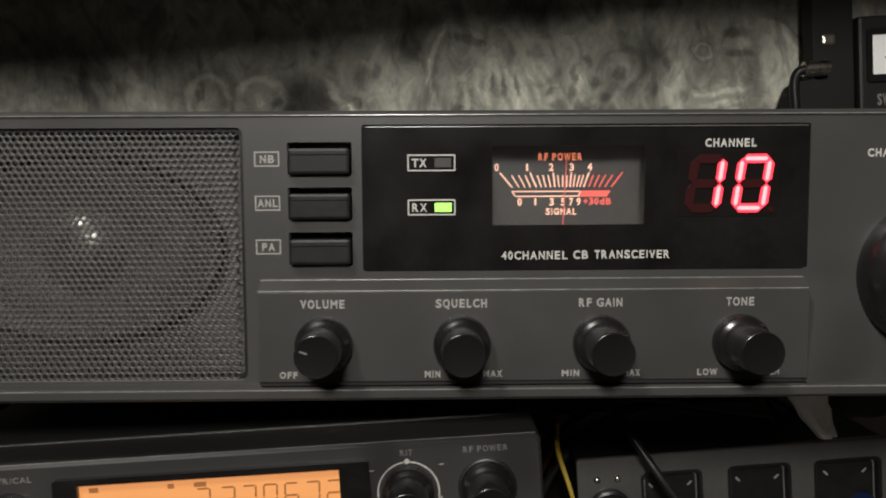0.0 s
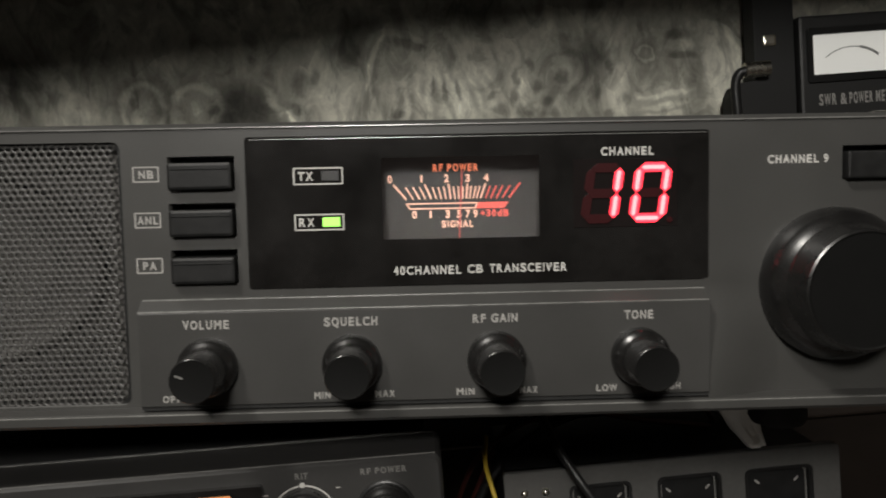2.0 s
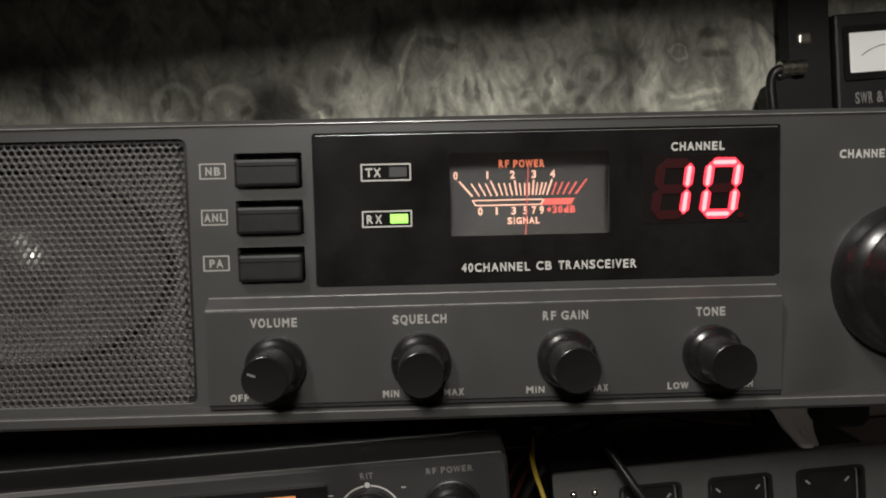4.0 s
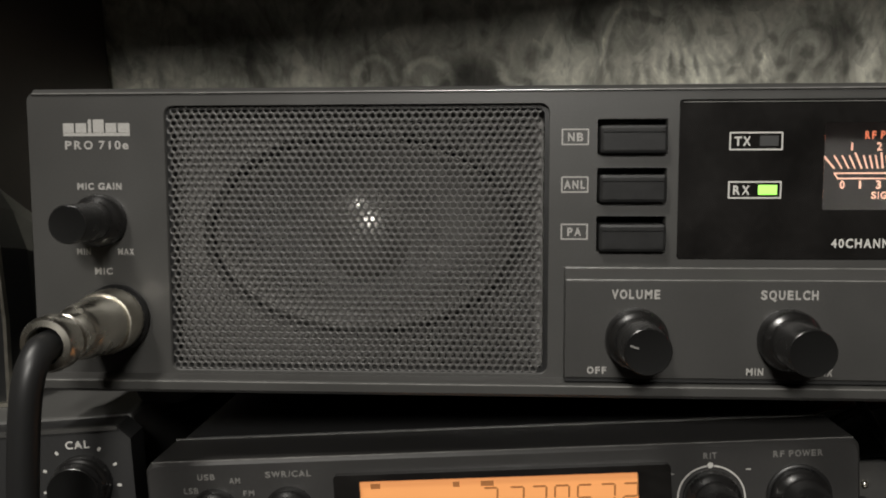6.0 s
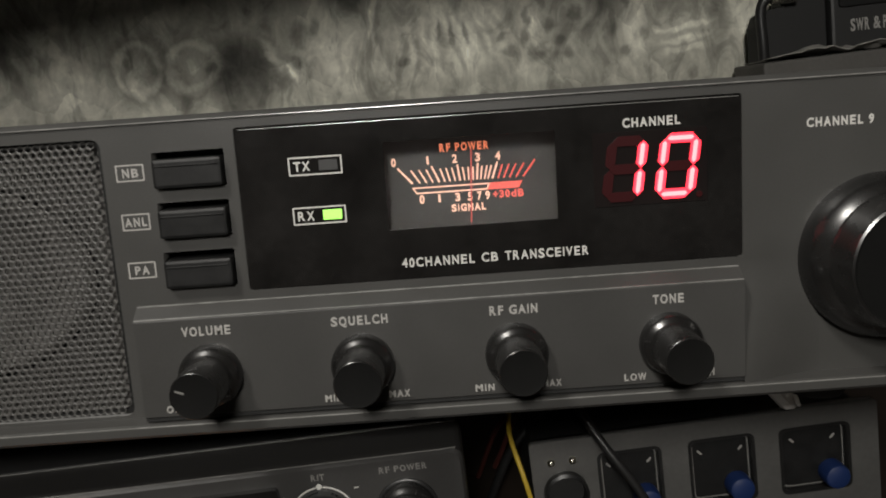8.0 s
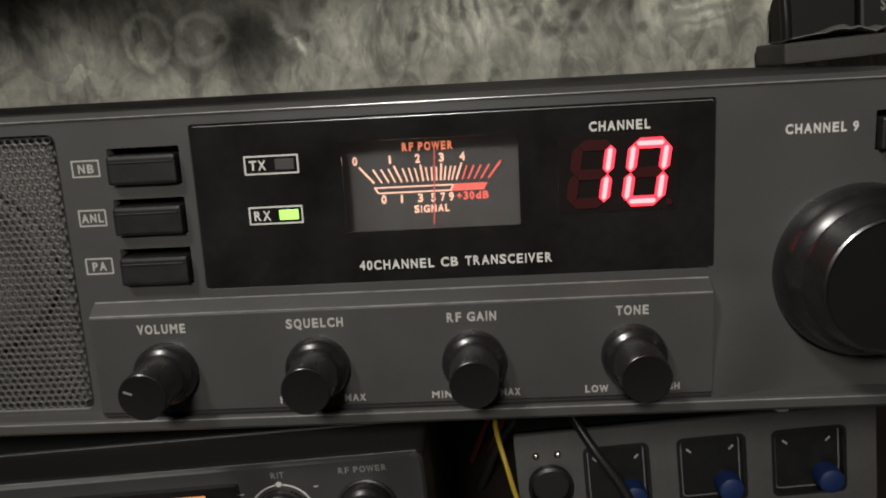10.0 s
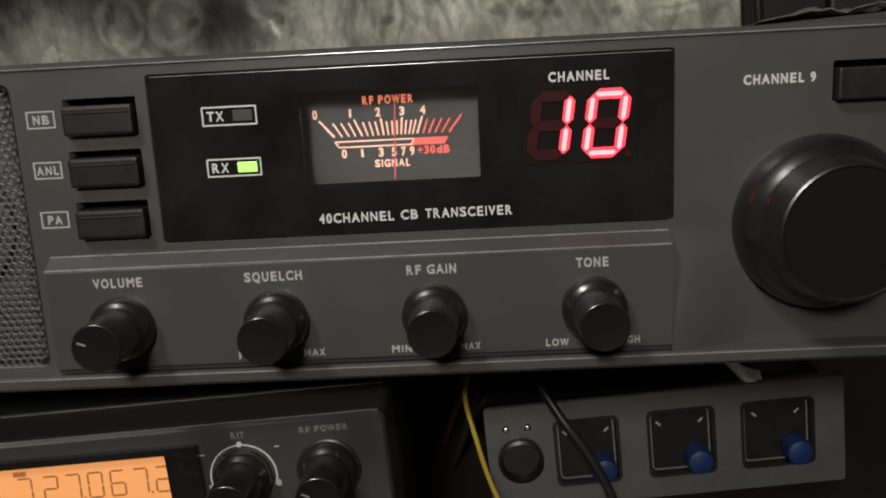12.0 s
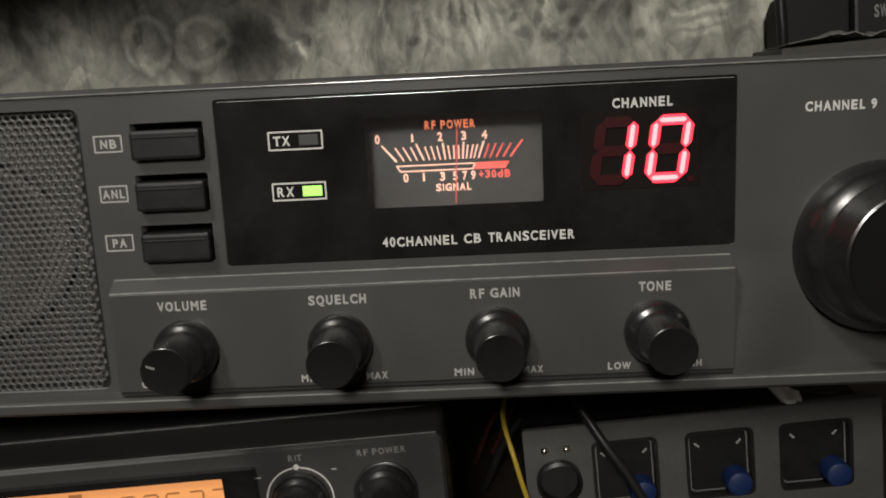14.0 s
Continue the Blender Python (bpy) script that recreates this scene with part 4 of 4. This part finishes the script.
part("round_socket", lathe([(9.8, -1.2), (9.8, -5.0), (8.4, -5.6), (7.8, -2.0), (0, -2.0)], 14.0, 27, 32), BLACK, sw, "", True)
for px in (8.8, 18.2):
    part("screw", lathe([(1.9, -1.4), (1.8, -2.0), (1.3, -2.7), (0.7, -3.05), (0, -3.15)], px, 41.3, 20), CHROME, sw, "", True)

# wires behind and beside the switch box
def wire(label, points, r, material):
    return tagged(part("wire", tube(points, r, 10), material, smooth=True), label, "wire")


wire("yellow insulated wire beside the switch box", [(84, 132, 62), (82, 118, 54), (85, 108, 40), (89, 105, 22), (94, 103, 8), (98, 102, 1.2)], 1.1, YELLOW)
wire("dark grey wire hanging beside the switch box", [(106, 124, 84), (112, 108, 66), (121, 98, 50), (131, 94, 34), (138, 93, 18), (142, 93, 2.4)], 2.0, CABLE)
wire("black wire behind the switch box", [(70, 160, 2), (90, 150, 40), (130, 155, 62), (200, 165, 60), (260, 180, 2)], 2.2, CABLE)
RED_BROWN = mat("red_brown_wire", (0.09, 0.025, 0.02), 0.5)
wire("dull red wire behind the switch box", [(66, 190, 2), (84, 175, 40), (120, 150, 66), (165, 150, 58), (215, 175, 40), (250, 200, 2)], 1.4, RED_BROWN)
wire("dull red wire looping behind the switch box", [(76, 200, 2), (100, 170, 56), (140, 160, 74), (190, 165, 70), (230, 190, 2)], 1.4, RED_BROWN)
flag = bmesh.new()
prev = None
for i in range(15):
    t = i / 14
    wide = 18.0 - 11.0 * max(0.0, t - 0.45) / 0.55
    row = []
    for k in range(9):
        u = k / 8 - 0.5
        fold = 3.2 * noise.noise(Vector((3.1 * u, 2.6 * t, 1.7))) + 1.6 * noise.noise(Vector((9 * u, 7 * t, 5.0)))
        row.append(flag.verts.new(Vector((188.5 + u * wide + 12 * t * t, 96 + 5 * t + fold, 97 - 40 * t + 5 * u * (1 - t) + 2.5 * abs(u))) * MM))
    if prev:
        for k in range(8):
            flag.faces.new((prev[k], prev[k + 1], row[k + 1], row[k]))
    prev = row
flag = part("plastic_strip", flag, WHITE_PLASTIC, smooth=True)
sol = flag.modifiers.new("thickness", "SOLIDIFY")
sol.thickness = 0.0012
tagged(flag, "crumpled milky white plastic strip under the radio", "plastic strip")

# ---------------------------------------------------------------- power meter on a ledge at the back
tagged(part("wall_ledge", block(262, 620, 262, 311, 190, 202, 2), LEDGE), "pale grey ledge on the back wall", "ledge")
pm = thing("power_meter", pose(0.3140, 0.285, 0.2030, 0, 0, 0), "black power meter with lit white dial", "power meter")
part("body", block(0, 150, 0, 24, 0, 69.5, 2), CASE, pm)
part("bezel", hoop(rounded(4.5, 64, 26.5, 61, 2), rounded(8.0, 58, 31.2, 56.7, 1), -2.2, 0.6), BLACK, pm)
dial = part("dial", block(8, 58, -0.6, 0.4, 31.2, 56.7), LIT_WHITE, pm, "lit white dial")
ink = bmesh.new()
for i in range(14):
    a, b = radians(48 + 6 * i), radians(54 + 6 * i)
    stroke(34 + 26 * math.cos(a), 24 + 24 * math.sin(a), 34 + 26 * math.cos(b), 24 + 24 * math.sin(b), 1.6 if i < 5 else 0.6, -0.7, ink)
part("dial_scale", ink, METER_INK, dial)
for x0, x1 in ((9.5, 21), (23.5, 28), (29.5, 45), (47, 62)):
    lettering({9.5: "SWR", 23.5: "&", 29.5: "POWER", 47: "METER"}[x0], x0 + 2, x1 + 2, 15.2, 7.0, -0.15, PRINT_DIM, pm, 0.03)
coupler = thing("coaxial_coupler", pose(0.2790, 0.290, 0.2022), "black coupler with bright metal coaxial plug", "coupler")
part("body", block(7.5, 34.2, 0, 16, 0, 96, 0.8), RUBBER, coupler)
part("base", prism([(-9.5, 0), (-9.5, 22), (-7, 28), (-2, 31), (8, 32), (8, 0)], -2, 14), RUBBER, coupler)
part("socket_plate", block(13.0, 21.5, -1.6, 0.5, 53.5, 60.5, 1.6), CHROME_WORN, coupler)
part("coaxial_plug", tube([(-2, -6, 38.2), (5, -6, 38.4), (14, -6, 38.6)], 5.0, 20), CHROME, coupler, "bright nickel plug", True)
part("cable", tube([(1, -6, 38.2), (-5, -5, 36.5), (-7.5, -4, 29), (-7, -4, 12), (-6.5, -3, 0)], 3.2, 12), CABLE, coupler, "", True)

# crumpled paper lying on the ledge under the meter
paper = bmesh.new()
grid = {}
for i in range(49):
    for k in range(11):
        u, v = i / 48, k / 10
        x, y = -34 + 224 * u, -20 + 42 * v
        h = 2.2 + 5.0 * noise.noise(Vector((x / 22, y / 18, 2.0))) + 3.0 * noise.noise(Vector((x / 9, y / 9, 7.0)))
        edge = min(1, u * 8)
        grid[i, k] = paper.verts.new(Vector((x, y + 3 * noise.noise(Vector((x / 15, 0, 1))), max(0.3, h * edge + (1.5 - 3 * v)))) * MM)
for i in range(48):
    for k in range(10):
        paper.faces.new((grid[i, k], grid[i + 1, k], grid[i + 1, k + 1], grid[i, k + 1]))
paper = part("crumpled_paper", paper, mat("grey_paper", (0.26, 0.25, 0.23), 0.8, grain=0.1, stain=0.25, stain_size=0.02))
paper.matrix_basis = pose(0.300, 0.282, 0.2023)
sol = paper.modifiers.new("thickness", "SOLIDIFY")
sol.thickness = 0.0006
tagged(paper, "crumpled grey paper on the ledge under the meter", "paper")
